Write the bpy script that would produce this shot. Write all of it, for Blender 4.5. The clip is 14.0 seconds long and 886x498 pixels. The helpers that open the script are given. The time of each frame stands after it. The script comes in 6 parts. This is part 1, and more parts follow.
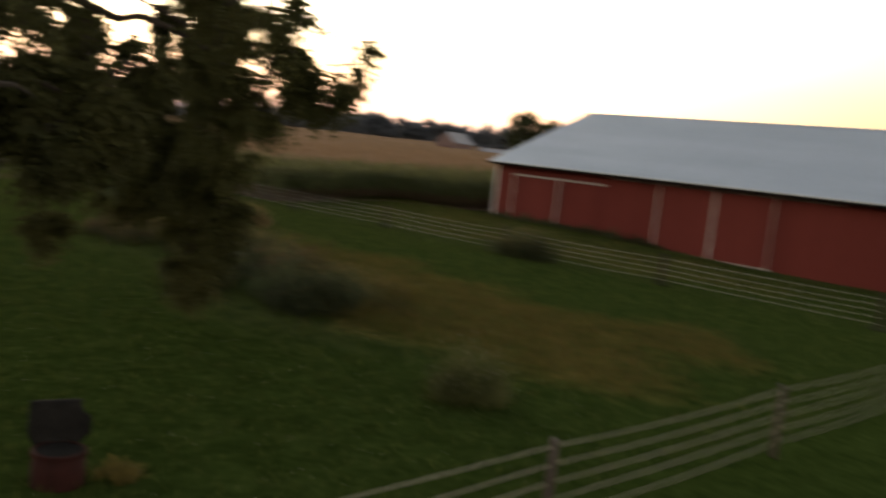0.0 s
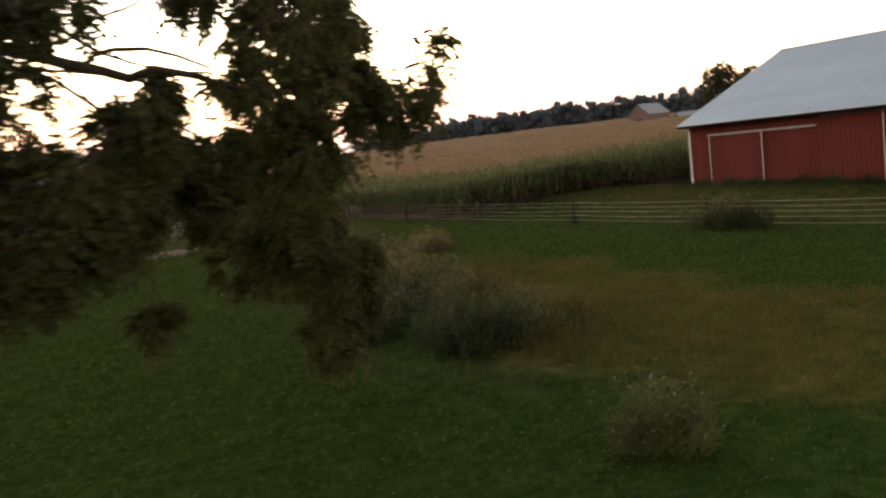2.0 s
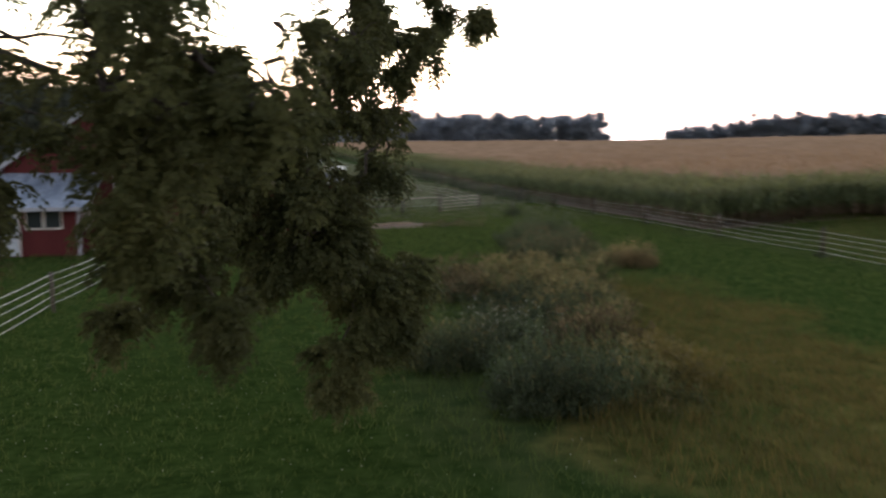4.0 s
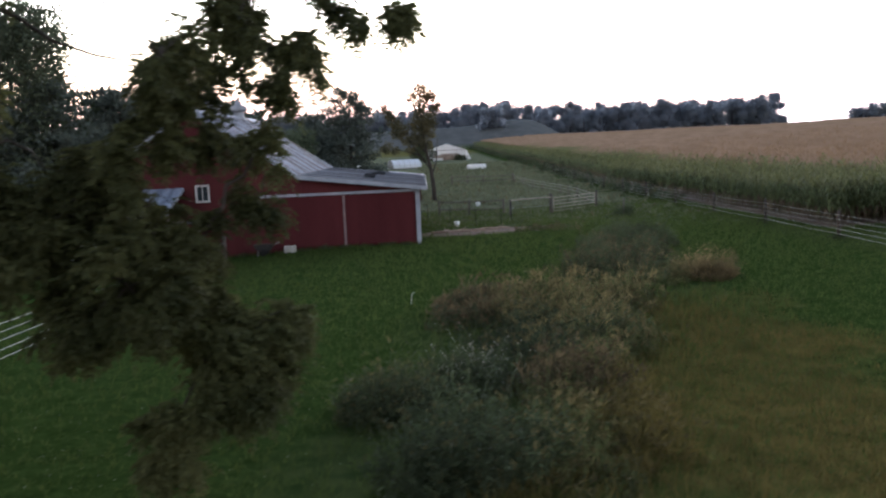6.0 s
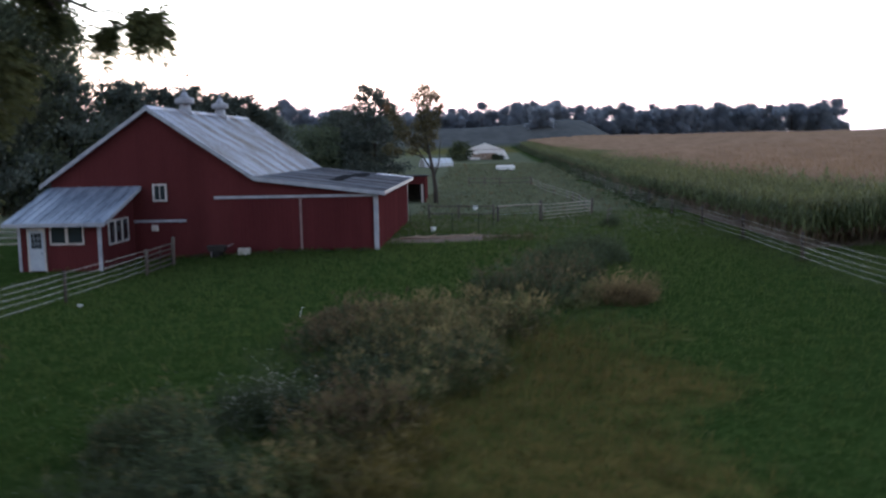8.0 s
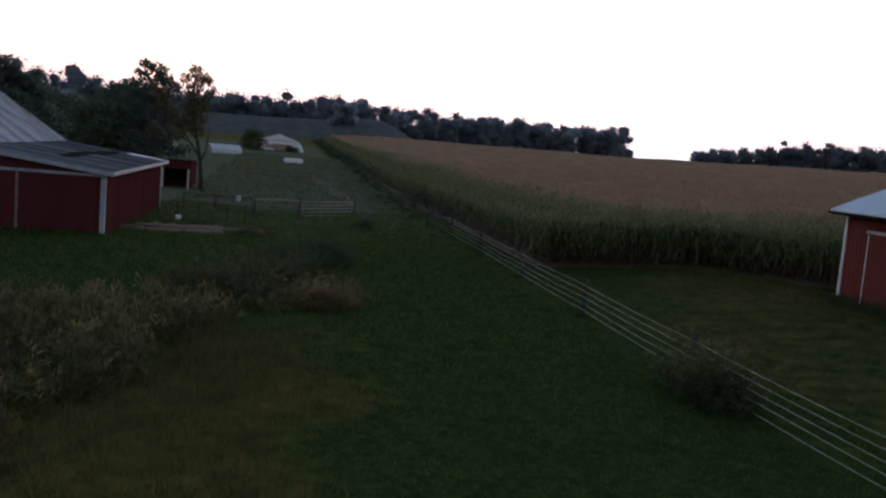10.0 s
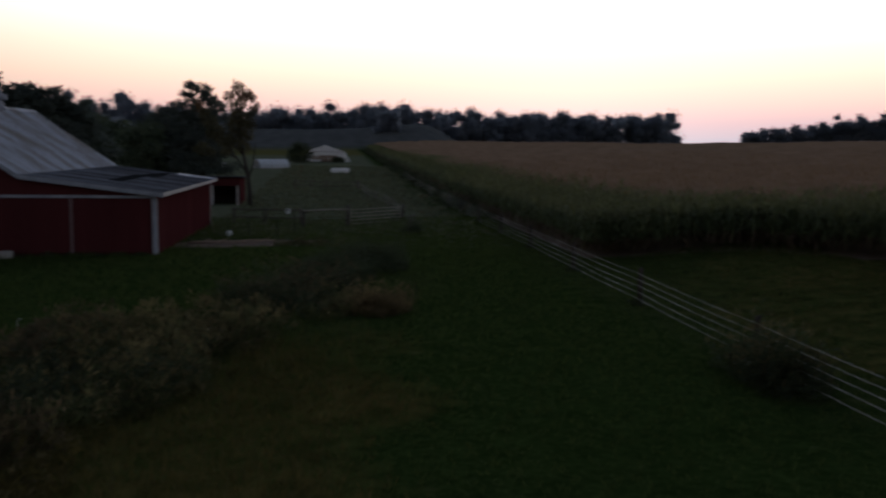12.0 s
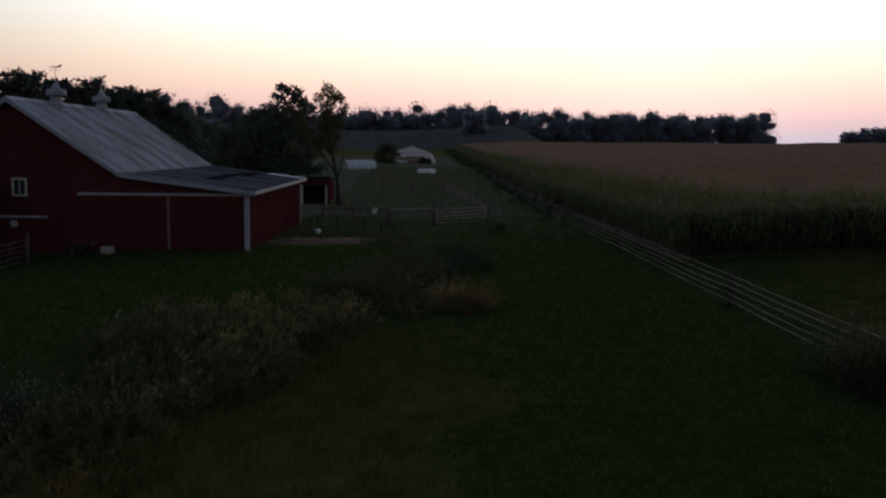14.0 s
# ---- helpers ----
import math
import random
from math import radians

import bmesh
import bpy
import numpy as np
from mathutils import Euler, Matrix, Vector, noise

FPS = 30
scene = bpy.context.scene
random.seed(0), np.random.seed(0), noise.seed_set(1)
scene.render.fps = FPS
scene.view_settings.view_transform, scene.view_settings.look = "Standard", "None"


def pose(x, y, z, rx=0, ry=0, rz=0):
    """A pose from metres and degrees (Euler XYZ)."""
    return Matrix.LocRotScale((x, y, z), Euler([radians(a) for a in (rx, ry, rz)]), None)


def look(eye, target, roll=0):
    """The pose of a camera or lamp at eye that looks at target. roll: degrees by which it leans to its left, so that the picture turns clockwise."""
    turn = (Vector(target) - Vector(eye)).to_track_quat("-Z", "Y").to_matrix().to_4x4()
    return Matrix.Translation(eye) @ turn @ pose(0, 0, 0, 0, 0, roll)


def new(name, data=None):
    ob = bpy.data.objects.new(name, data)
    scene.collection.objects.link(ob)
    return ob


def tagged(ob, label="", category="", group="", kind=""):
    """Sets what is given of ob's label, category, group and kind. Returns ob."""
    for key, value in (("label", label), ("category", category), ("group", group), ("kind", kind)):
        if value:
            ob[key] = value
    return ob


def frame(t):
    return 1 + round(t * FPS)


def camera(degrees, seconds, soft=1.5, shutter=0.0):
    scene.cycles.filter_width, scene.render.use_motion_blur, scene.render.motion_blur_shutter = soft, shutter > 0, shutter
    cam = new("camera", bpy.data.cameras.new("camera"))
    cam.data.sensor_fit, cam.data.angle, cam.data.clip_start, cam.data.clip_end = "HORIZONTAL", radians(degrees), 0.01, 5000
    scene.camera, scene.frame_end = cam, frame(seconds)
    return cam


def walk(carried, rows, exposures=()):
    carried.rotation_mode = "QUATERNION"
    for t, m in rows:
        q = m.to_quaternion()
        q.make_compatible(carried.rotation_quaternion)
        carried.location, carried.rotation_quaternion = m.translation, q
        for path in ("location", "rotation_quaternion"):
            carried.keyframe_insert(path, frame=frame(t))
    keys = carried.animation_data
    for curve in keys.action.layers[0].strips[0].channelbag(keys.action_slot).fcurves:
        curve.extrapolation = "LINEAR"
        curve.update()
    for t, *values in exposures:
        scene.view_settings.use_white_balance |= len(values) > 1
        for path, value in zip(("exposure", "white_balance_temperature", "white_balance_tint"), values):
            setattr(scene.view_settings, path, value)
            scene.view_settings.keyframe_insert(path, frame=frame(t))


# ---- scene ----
cam = camera(53.0, 14.0, soft=2.3, shutter=0.9)
EXPOSURES = [(0, 1.12, 8500, 10), (1.5, 1.27, 8500, 10), (3, 1.70, 7300, 10), (5.5, 1.78, 6000, 10), (7.3, 1.88, 5500, 10), (8.0, 1.55, 5400, 10), (8.5, 1.22, 5400, 10), (9.2, 0.86, 5400, 10), (11.3, -0.45, 5750, 12), (14, -0.77, 5700, 12)]
PATH = [
    (0, (-11.95, -4.908, 4.834), (-10.53, -3.514, 4.631), 6.6),
    (0.5, (-10.97, -4.624, 5.06), (-9.788, -3.025, 4.852), 7.6),
    (1, (-10.182, -4.112, 5.09), (-9.047, -2.479, 4.88), 6.4),
    (1.2, (-9.901, -3.784, 5.011), (-8.783, -2.14, 4.8), 5.0),
    (1.4, (-9.661, -3.647, 5.028), (-8.579, -1.979, 4.813), -1.4),
    (1.5, (-9.556, -3.538, 5.034), (-8.491, -1.859, 4.819), -5.2),
    (2, (-8.55, -3.105, 5.0), (-7.509, -1.411, 4.787), -6.3),
    (2.5, (-7.224, -2.887, 5.058), (-6.192, -1.187, 4.846), -3.0),
    (3, (-5.739, -2.701, 5.17), (-4.733, -0.985, 4.959), -1.7),
    (3.2, (-5.133, -2.601, 5.19), (-4.242, -0.823, 4.978), -1.4),
    (5.3, (1.754, 0.154, 5.651), (1.855, 2.139, 5.426), 0.9),
    (5.5, (2.182, 0.316, 5.678), (2.269, 2.301, 5.453), -0.4),
    (6, (3.386, 0.772, 5.754), (3.431, 2.758, 5.527), -2.6),
    (6.5, (4.699, 1.188, 5.826), (4.71, 3.175, 5.598), -2.8),
    (7, (6.144, 1.561, 5.881), (6.122, 3.548, 5.653), -2.9),
    (7.5, (7.698, 1.917, 5.936), (7.642, 3.903, 5.708), -2.6),
    (8, (9.334, 2.331, 6.067), (9.252, 4.316, 5.837), -1.1),
    (8.2, (10.026, 2.57, 6.077), (9.995, 4.557, 5.85), 2.2),
    (8.5, (10.835, 2.772, 6.195), (10.949, 4.756, 5.973), 6.3),
    (8.8, (11.81, 2.833, 6.271), (12.062, 4.804, 6.047), 6.6),
    (9, (12.141, 2.754, 6.337), (12.465, 4.715, 6.117), 7.2),
    (9.2, (12.481, 2.71, 6.372), (12.844, 4.664, 6.152), 7.6),
    (11.3, (13.315, 3.089, 6.185), (13.613, 5.054, 5.962), 0.7),
    (11.5, (13.3, 3.009, 6.221), (13.6, 4.973, 5.997), 0.8),
    (12, (13.293, 3.123, 6.183), (13.537, 5.095, 5.958), 0.7),
    (12.5, (13.258, 3.075, 6.154), (13.359, 5.06, 5.928), 0.6),
    (13, (13.255, 3.188, 6.11), (13.312, 5.174, 5.884), 0.6),
    (13.5, (13.285, 3.141, 6.059), (13.326, 5.128, 5.835), 0.6),
    (14, (13.278, 3.085, 6.057), (13.331, 5.071, 5.833), 0.6),
]
walk(cam, [(t, look(eye, aim, roll)) for t, eye, aim, roll in PATH], EXPOSURES)

# ---- light ----
SUN_TURN = 15.0
world = bpy.data.worlds.new("dusk")
scene.world = world
world.use_nodes = True
wn, wl = world.node_tree.nodes, world.node_tree.links
sky = wn.new("ShaderNodeTexSky")
sky.sky_type = "NISHITA"
sky.sun_disc = False
sky.sun_elevation = radians(3.0)
sky.sun_rotation = radians(SUN_TURN)
sky.air_density, sky.dust_density, sky.ozone_density = 1.0, 0.6, 3.0
pale = wn.new("ShaderNodeHueSaturation")
pale.inputs["Saturation"].default_value = 0.55
wl.new(sky.outputs[0], pale.inputs["Color"])
wl.new(pale.outputs[0], wn["Background"].inputs[0])
wn["Background"].inputs[1].default_value = 0.025
# the hazy afterglow: warm along the horizon, fading upwards and away from the sun
way = wn.new("ShaderNodeTexCoord")
split = wn.new("ShaderNodeSeparateXYZ")
wl.new(way.outputs["Generated"], split.inputs[0])
glow = wn.new("ShaderNodeValToRGB")
stops = ((0.0, (0.50, 0.47, 0.53)), (0.011, (0.54, 0.48, 0.53)), (0.03, (0.90, 0.57, 0.54)), (0.05, (1.32, 0.80, 0.61)), (0.075, (1.56, 1.06, 0.72)), (0.105, (1.70, 1.34, 0.92)), (0.137, (1.80, 1.58, 1.24)), (0.2, (1.86, 1.77, 1.66)), (0.36, (0.95, 1.02, 1.13)), (0.65, (0.42, 0.49, 0.60)), (1.0, (0.24, 0.29, 0.39)))
while len(glow.color_ramp.elements) < len(stops):
    glow.color_ramp.elements.new(0.5)
for e, (at, c) in zip(glow.color_ramp.elements, stops):
    e.position, e.color = at, (*c, 1)
wl.new(split.outputs["Z"], glow.inputs[0])
toward = wn.new("ShaderNodeVectorMath")
toward.operation = "DOT_PRODUCT"
toward.inputs[1].default_value = (math.sin(radians(SUN_TURN)), math.cos(radians(SUN_TURN)), 0.0)
wl.new(way.outputs["Generated"], toward.inputs[0])
fade = wn.new("ShaderNodeMapRange")
fade.interpolation_type = "SMOOTHSTEP"
fade.inputs["From Min"].default_value, fade.inputs["From Max"].default_value = 0.5, 1.0
fade.inputs["To Min"].default_value, fade.inputs["To Max"].default_value = 0.36, 1.3
wl.new(toward.outputs["Value"], fade.inputs[0])
haze = wn.new("ShaderNodeBackground")
wl.new(glow.outputs[0], haze.inputs[0])
wl.new(fade.outputs[0], haze.inputs[1])
both = wn.new("ShaderNodeAddShader")
wl.new(wn["Background"].outputs[0], both.inputs[0])
wl.new(haze.outputs[0], both.inputs[1])
wl.new(both.outputs[0], wn["World Output"].inputs[0])

SUN_WAY = Vector((math.sin(radians(SUN_TURN)), math.cos(radians(SUN_TURN)), math.tan(radians(3.0))))
sun = new("sun", bpy.data.lights.new("sun", "SUN"))
sun.data.energy, sun.data.angle, sun.data.color = 0.05, radians(10), (1.0, 0.62, 0.36)
sun.matrix_world = Matrix.Translation((0, 0, 60)) @ SUN_WAY.to_track_quat("Z", "Y").to_matrix().to_4x4()

# ---- materials ----


def mat(name, a, b, rough=0.85, scale=3.0, fine=40.0, bump=0.3, metal=0.0, per=0.0, stretch=(1, 1, 1), gloss=0.4):
    """Two tones mixed by coarse and fine noise in metres, with relief; per: how much it varies from piece to piece."""
    m = bpy.data.materials.new(name)
    m.use_nodes = True
    n, l = m.node_tree.nodes, m.node_tree.links
    p = n["Principled BSDF"]
    p.inputs["Roughness"].default_value, p.inputs["Metallic"].default_value = rough, metal
    p.inputs["Specular IOR Level"].default_value = gloss
    co = n.new("ShaderNodeTexCoord")
    mp = n.new("ShaderNodeMapping")
    mp.inputs["Scale"].default_value = stretch
    l.new(co.outputs["Object"], mp.inputs[0])
    big, small = n.new("ShaderNodeTexNoise"), n.new("ShaderNodeTexNoise")
    for t, s, d in ((big, scale, 5), (small, fine, 3)):
        t.inputs["Scale"].default_value, t.inputs["Detail"].default_value = s, d
        l.new(mp.outputs[0], t.inputs["Vector"])
    add = n.new("ShaderNodeMath")
    add.operation = "MULTIPLY_ADD"
    l.new(small.outputs[0], add.inputs[0])
    add.inputs[1].default_value = 0.45
    l.new(big.outputs[0], add.inputs[2])
    ramp = n.new("ShaderNodeValToRGB")
    ramp.color_ramp.elements[0].position, ramp.color_ramp.elements[1].position = 0.5, 0.95
    ramp.color_ramp.elements[0].color, ramp.color_ramp.elements[1].color = (*a, 1), (*b, 1)
    l.new(add.outputs[0], ramp.inputs[0])
    out = ramp.outputs[0]
    if per:
        geo = n.new("ShaderNodeNewGeometry")
        info = n.new("ShaderNodeObjectInfo")
        mix = n.new("ShaderNodeMath")
        mix.operation = "MULTIPLY_ADD"
        l.new(info.outputs["Random"], mix.inputs[0])
        mix.inputs[1].default_value = 1.3
        l.new(geo.outputs["Random Per Island"], mix.inputs[2])
        val = n.new("ShaderNodeMapRange")
        val.inputs["From Max"].default_value = 2.3
        val.inputs["To Min"].default_value, val.inputs["To Max"].default_value = 1 - per, 1 + per
        l.new(mix.outputs[0], val.inputs[0])
        hsv = n.new("ShaderNodeHueSaturation")
        l.new(val.outputs[0], hsv.inputs["Value"])
        l.new(out, hsv.inputs["Color"])
        out = hsv.outputs[0]
    l.new(out, p.inputs["Base Color"])
    if bump:
        bp = n.new("ShaderNodeBump")
        bp.inputs["Strength"].default_value, bp.inputs["Distance"].default_value = bump, 0.02
        l.new(add.outputs[0], bp.inputs["Height"])
        l.new(bp.outputs[0], p.inputs["Normal"])
    return m


def leaf_mat(name, a, b, per=0.35, thin=0.35):
    """Leaves: light also comes through them."""
    m = mat(name, a, b, 0.7, 0.7, 9.0, 0.0, 0.0, per, gloss=0.15)
    n, l = m.node_tree.nodes, m.node_tree.links
    p, out = n["Principled BSDF"], n["Material Output"]
    tr, mx = n.new("ShaderNodeBsdfTranslucent"), n.new("ShaderNodeMixShader")
    l.new(p.inputs["Base Color"].links[0].from_socket, tr.inputs[0])
    mx.inputs[0].default_value = thin
    l.new(p.outputs[0], mx.inputs[1])
    l.new(tr.outputs[0], mx.inputs[2])
    l.new(mx.outputs[0], out.inputs[0])
    return m


BARN_RED = mat("barn_red", (0.058, 0.0175, 0.0185), (0.080, 0.0235, 0.025), 0.85, 0.5, 14, 0.2, 0, 0.03, (1, 1, 0.15), 0.0)
SHED_RED = mat("red_ribbed_steel", (0.125, 0.027, 0.024), (0.165, 0.037, 0.032), 0.75, 0.5, 14, 0.1, 0, 0.03, (1, 1, 0.15), 0.08)
DARK_RED = mat("weathered_and_shaded_red", (0.054, 0.0155, 0.017), (0.076, 0.021, 0.023), 0.85, 0.6, 18, 0.3, 0, 0.04, (1, 1, 0.15), 0.0)
WHITE = mat("white_paint", (0.52, 0.52, 0.51), (0.72, 0.72, 0.71), 0.6, 2.0, 30, 0.15)
BARN_TRIM = mat("blue_grey_barn_trim", (0.19, 0.20, 0.235), (0.31, 0.325, 0.37), 0.7, 2.0, 25, 0.2)
GREYED_RED = mat("greyed_red", (0.12, 0.075, 0.075), (0.21, 0.15, 0.15), 0.8, 2.0, 25, 0.2)
GREY_TRIM = mat("weathered_white_trim", (0.26, 0.24, 0.235), (0.45, 0.43, 0.42), 0.75, 2.0, 25, 0.2)
STEEL = mat("galvanised_roof", (0.325, 0.395, 0.48), (0.405, 0.475, 0.565), 0.45, 0.35, 8, 0.05, 0.25, 0.03, (1, 0.2, 1))
OLD_TIN = mat("weathered_tin_roof", (0.105, 0.082, 0.076), (0.235, 0.255, 0.32), 0.6, 0.55, 6, 0.12, 0.1, 0.05, (0.45, 1.15, 0.45), 0.3)
ANNEX_TIN = mat("blue_grey_tin_roof", (0.10, 0.125, 0.17), (0.27, 0.31, 0.385), 0.5, 0.8, 7, 0.1, 0.15, 0.08, (2.0, 0.3, 0.3))
FLAT_TIN = mat("stained_low_roof", (0.045, 0.046, 0.054), (0.165, 0.175, 0.21), 0.85, 0.30, 5, 0.12, 0.0, 0.08, (0.3, 1.6, 0.3), 0.04)


def contrast(m, lo, hi):
    """Narrows the span of the noise over which a material's two tones mix."""
    for node in m.node_tree.nodes:
        if node.type == "VALTORGB":
            node.color_ramp.elements[0].position, node.color_ramp.elements[1].position = lo, hi


contrast(OLD_TIN, 0.57, 0.82)
contrast(ANNEX_TIN, 0.58, 0.86)
contrast(FLAT_TIN, 0.58, 0.86)
DOOR_BLUE = mat("pale_blue_door_paint", (0.24, 0.28, 0.34), (0.34, 0.38, 0.44), 0.6, 2, 20, 0.1)
WOOD = mat("grey_fence_wood", (0.045, 0.037, 0.032), (0.105, 0.088, 0.074), 0.9, 4, 60, 0.5, 0, 0.15, (1, 1, 0.2))
OLD_POST = mat("dark_fence_post", (0.032, 0.026, 0.022), (0.075, 0.062, 0.052), 0.95, 4, 60, 0.5, 0, 0.15, (1, 1, 0.2), 0.05)
STRAND = mat("white_coated_strand", (0.35, 0.335, 0.29), (0.48, 0.46, 0.405), 0.6, 2, 30, 0.05, 0, 0.05)
RAIL = mat("pale_fence_rail", (0.24, 0.23, 0.19), (0.36, 0.34, 0.29), 0.8, 2, 30, 0.1, 0, 0.1)
BLACK = mat("black_iron", (0.008, 0.008, 0.008), (0.02, 0.02, 0.02), 0.9, 4, 40, 0.3, gloss=0.1)
GATE = mat("dull_gate_steel", (0.16, 0.16, 0.17), (0.28, 0.28, 0.29), 0.5, 4, 40, 0.1, 0.5)
DARK = mat("dark_inside", (0.012, 0.011, 0.010), (0.03, 0.027, 0.024), 0.9, 2, 20, 0.2)
TAR = mat("torn_tar_paper", (0.010, 0.010, 0.011), (0.030, 0.030, 0.032), 1.0, 1.5, 12, 0.3, gloss=0.0)
CONCRETE = mat("concrete", (0.24, 0.22, 0.20), (0.4, 0.38, 0.35), 0.9, 3, 30, 0.4)
BARK = mat("bark", (0.018, 0.014, 0.011), (0.050, 0.040, 0.032), 0.95, 5, 40, 0.8, 0, 0.1, (1, 1, 0.25))
PLASTIC = mat("pale_plastic", (0.55, 0.56, 0.56), (0.7, 0.71, 0.7), 0.5, 3, 30, 0.05)
LOGS = mat("peeled_branches", (0.16, 0.11, 0.08), (0.34, 0.25, 0.19), 0.9, 4, 40, 0.4, 0, 0.2)

FILM = leaf_mat("clouded_plastic_film", (0.62, 0.65, 0.70), (0.72, 0.75, 0.80), 0.0, 0.3)
TARP = leaf_mat("white_tent_fabric", (0.80, 0.79, 0.79), (0.88, 0.87, 0.865), 0.0, 0.55)
WALNUT = leaf_mat("walnut_leaf", (0.033, 0.039, 0.015), (0.078, 0.081, 0.031), 0.45, 0.4)
PALE_LEAF = leaf_mat("grey_green_leaf", (0.040, 0.052, 0.032), (0.088, 0.102, 0.062))
TREE_LEAF = leaf_mat("broad_tree_leaf", (0.042, 0.057, 0.034), (0.095, 0.112, 0.066))
ASH = leaf_mat("turning_leaf", (0.07, 0.05, 0.026), (0.17, 0.10, 0.05))
# needles lightened and blued; distance haze is in the colour
PINE = leaf_mat("hazed_pine_needles", (0.056, 0.071, 0.062), (0.108, 0.124, 0.104), 0.3, 0.3)
# pale blue-grey: the haze of distance is put into this leaf colour
WOODS = leaf_mat("hazed_wood_leaf", (0.225, 0.246, 0.285), (0.262, 0.284, 0.325), 0.05, 0.8)
GOLDENROD = leaf_mat("goldenrod_leaf", (0.046, 0.058, 0.022), (0.106, 0.115, 0.045), 0.6)
PASTURE_TUFT = leaf_mat("pasture_tuft", (0.072, 0.084, 0.048), (0.128, 0.136, 0.082), 0.3)
YELLOWING = leaf_mat("yellowing_leaf", (0.05, 0.05, 0.027), (0.11, 0.095, 0.05))
SCORCHED = mat("scorched_red_steel", (0.018, 0.006, 0.005), (0.036, 0.010, 0.009), 0.8, 3, 20, 0.3, gloss=0.15)
GATE_WOOD = mat("weathered_gate_wood", (0.17, 0.15, 0.125), (0.31, 0.275, 0.225), 0.9, 4, 60, 0.4)
BLUE_WEED = leaf_mat("blue_green_weed", (0.029, 0.041, 0.021), (0.070, 0.086, 0.044), 0.6)
RUST_WEED = leaf_mat("rusty_seed_heads", (0.060, 0.048, 0.027), (0.138, 0.104, 0.056), 0.6, 0.5)
STRAW = leaf_mat("straw_grass", (0.070, 0.062, 0.028), (0.178, 0.144, 0.066), 0.65, 0.55)
TAN_BUSH = leaf_mat("tan_shrub_leaf", (0.105, 0.084, 0.040), (0.235, 0.170, 0.085), 0.55, 0.55)
DARK_WEED = leaf_mat("dark_weed_leaf", (0.034, 0.045, 0.022), (0.076, 0.092, 0.045), 0.55)
PALE_SEED = leaf_mat("pale_flower_heads", (0.24, 0.23, 0.2), (0.46, 0.44, 0.39), 0.3, 0.6)
CORN = leaf_mat("corn_leaf", (0.07, 0.09, 0.036), (0.18, 0.20, 0.085), 0.6, 0.4)
# yellower top leaves; the sky's light on them is put into the colour
CORN_TOP = leaf_mat("skylit_yellow_corn_leaf", (0.098, 0.104, 0.038), (0.218, 0.212, 0.08), 0.5, 0.45)
TASSEL = leaf_mat("corn_tassel", (0.195, 0.126, 0.074), (0.29, 0.194, 0.117), 0.2)
DRY_HUSK = leaf_mat("dry_corn_leaf", (0.095, 0.062, 0.04), (0.18, 0.12, 0.075))
GRASS = leaf_mat("grass_blade", (0.053, 0.075, 0.019), (0.087, 0.111, 0.031), 0.2, 0.5)
GRASS.node_tree.nodes["Principled BSDF"].inputs["Specular IOR Level"].default_value = 0.05
DRY_GRASS = leaf_mat("dry_grass_blade", (0.082, 0.072, 0.021), (0.166, 0.128, 0.040), 0.45, 0.45)


def glass_mat():
    m = bpy.data.materials.new("window_glass")
    m.use_nodes = True
    p = m.node_tree.nodes["Principled BSDF"]
    p.inputs["Base Color"].default_value = (0.02, 0.025, 0.03, 1)
    p.inputs["Roughness"].default_value = 0.08
    return m


GLASS = glass_mat()


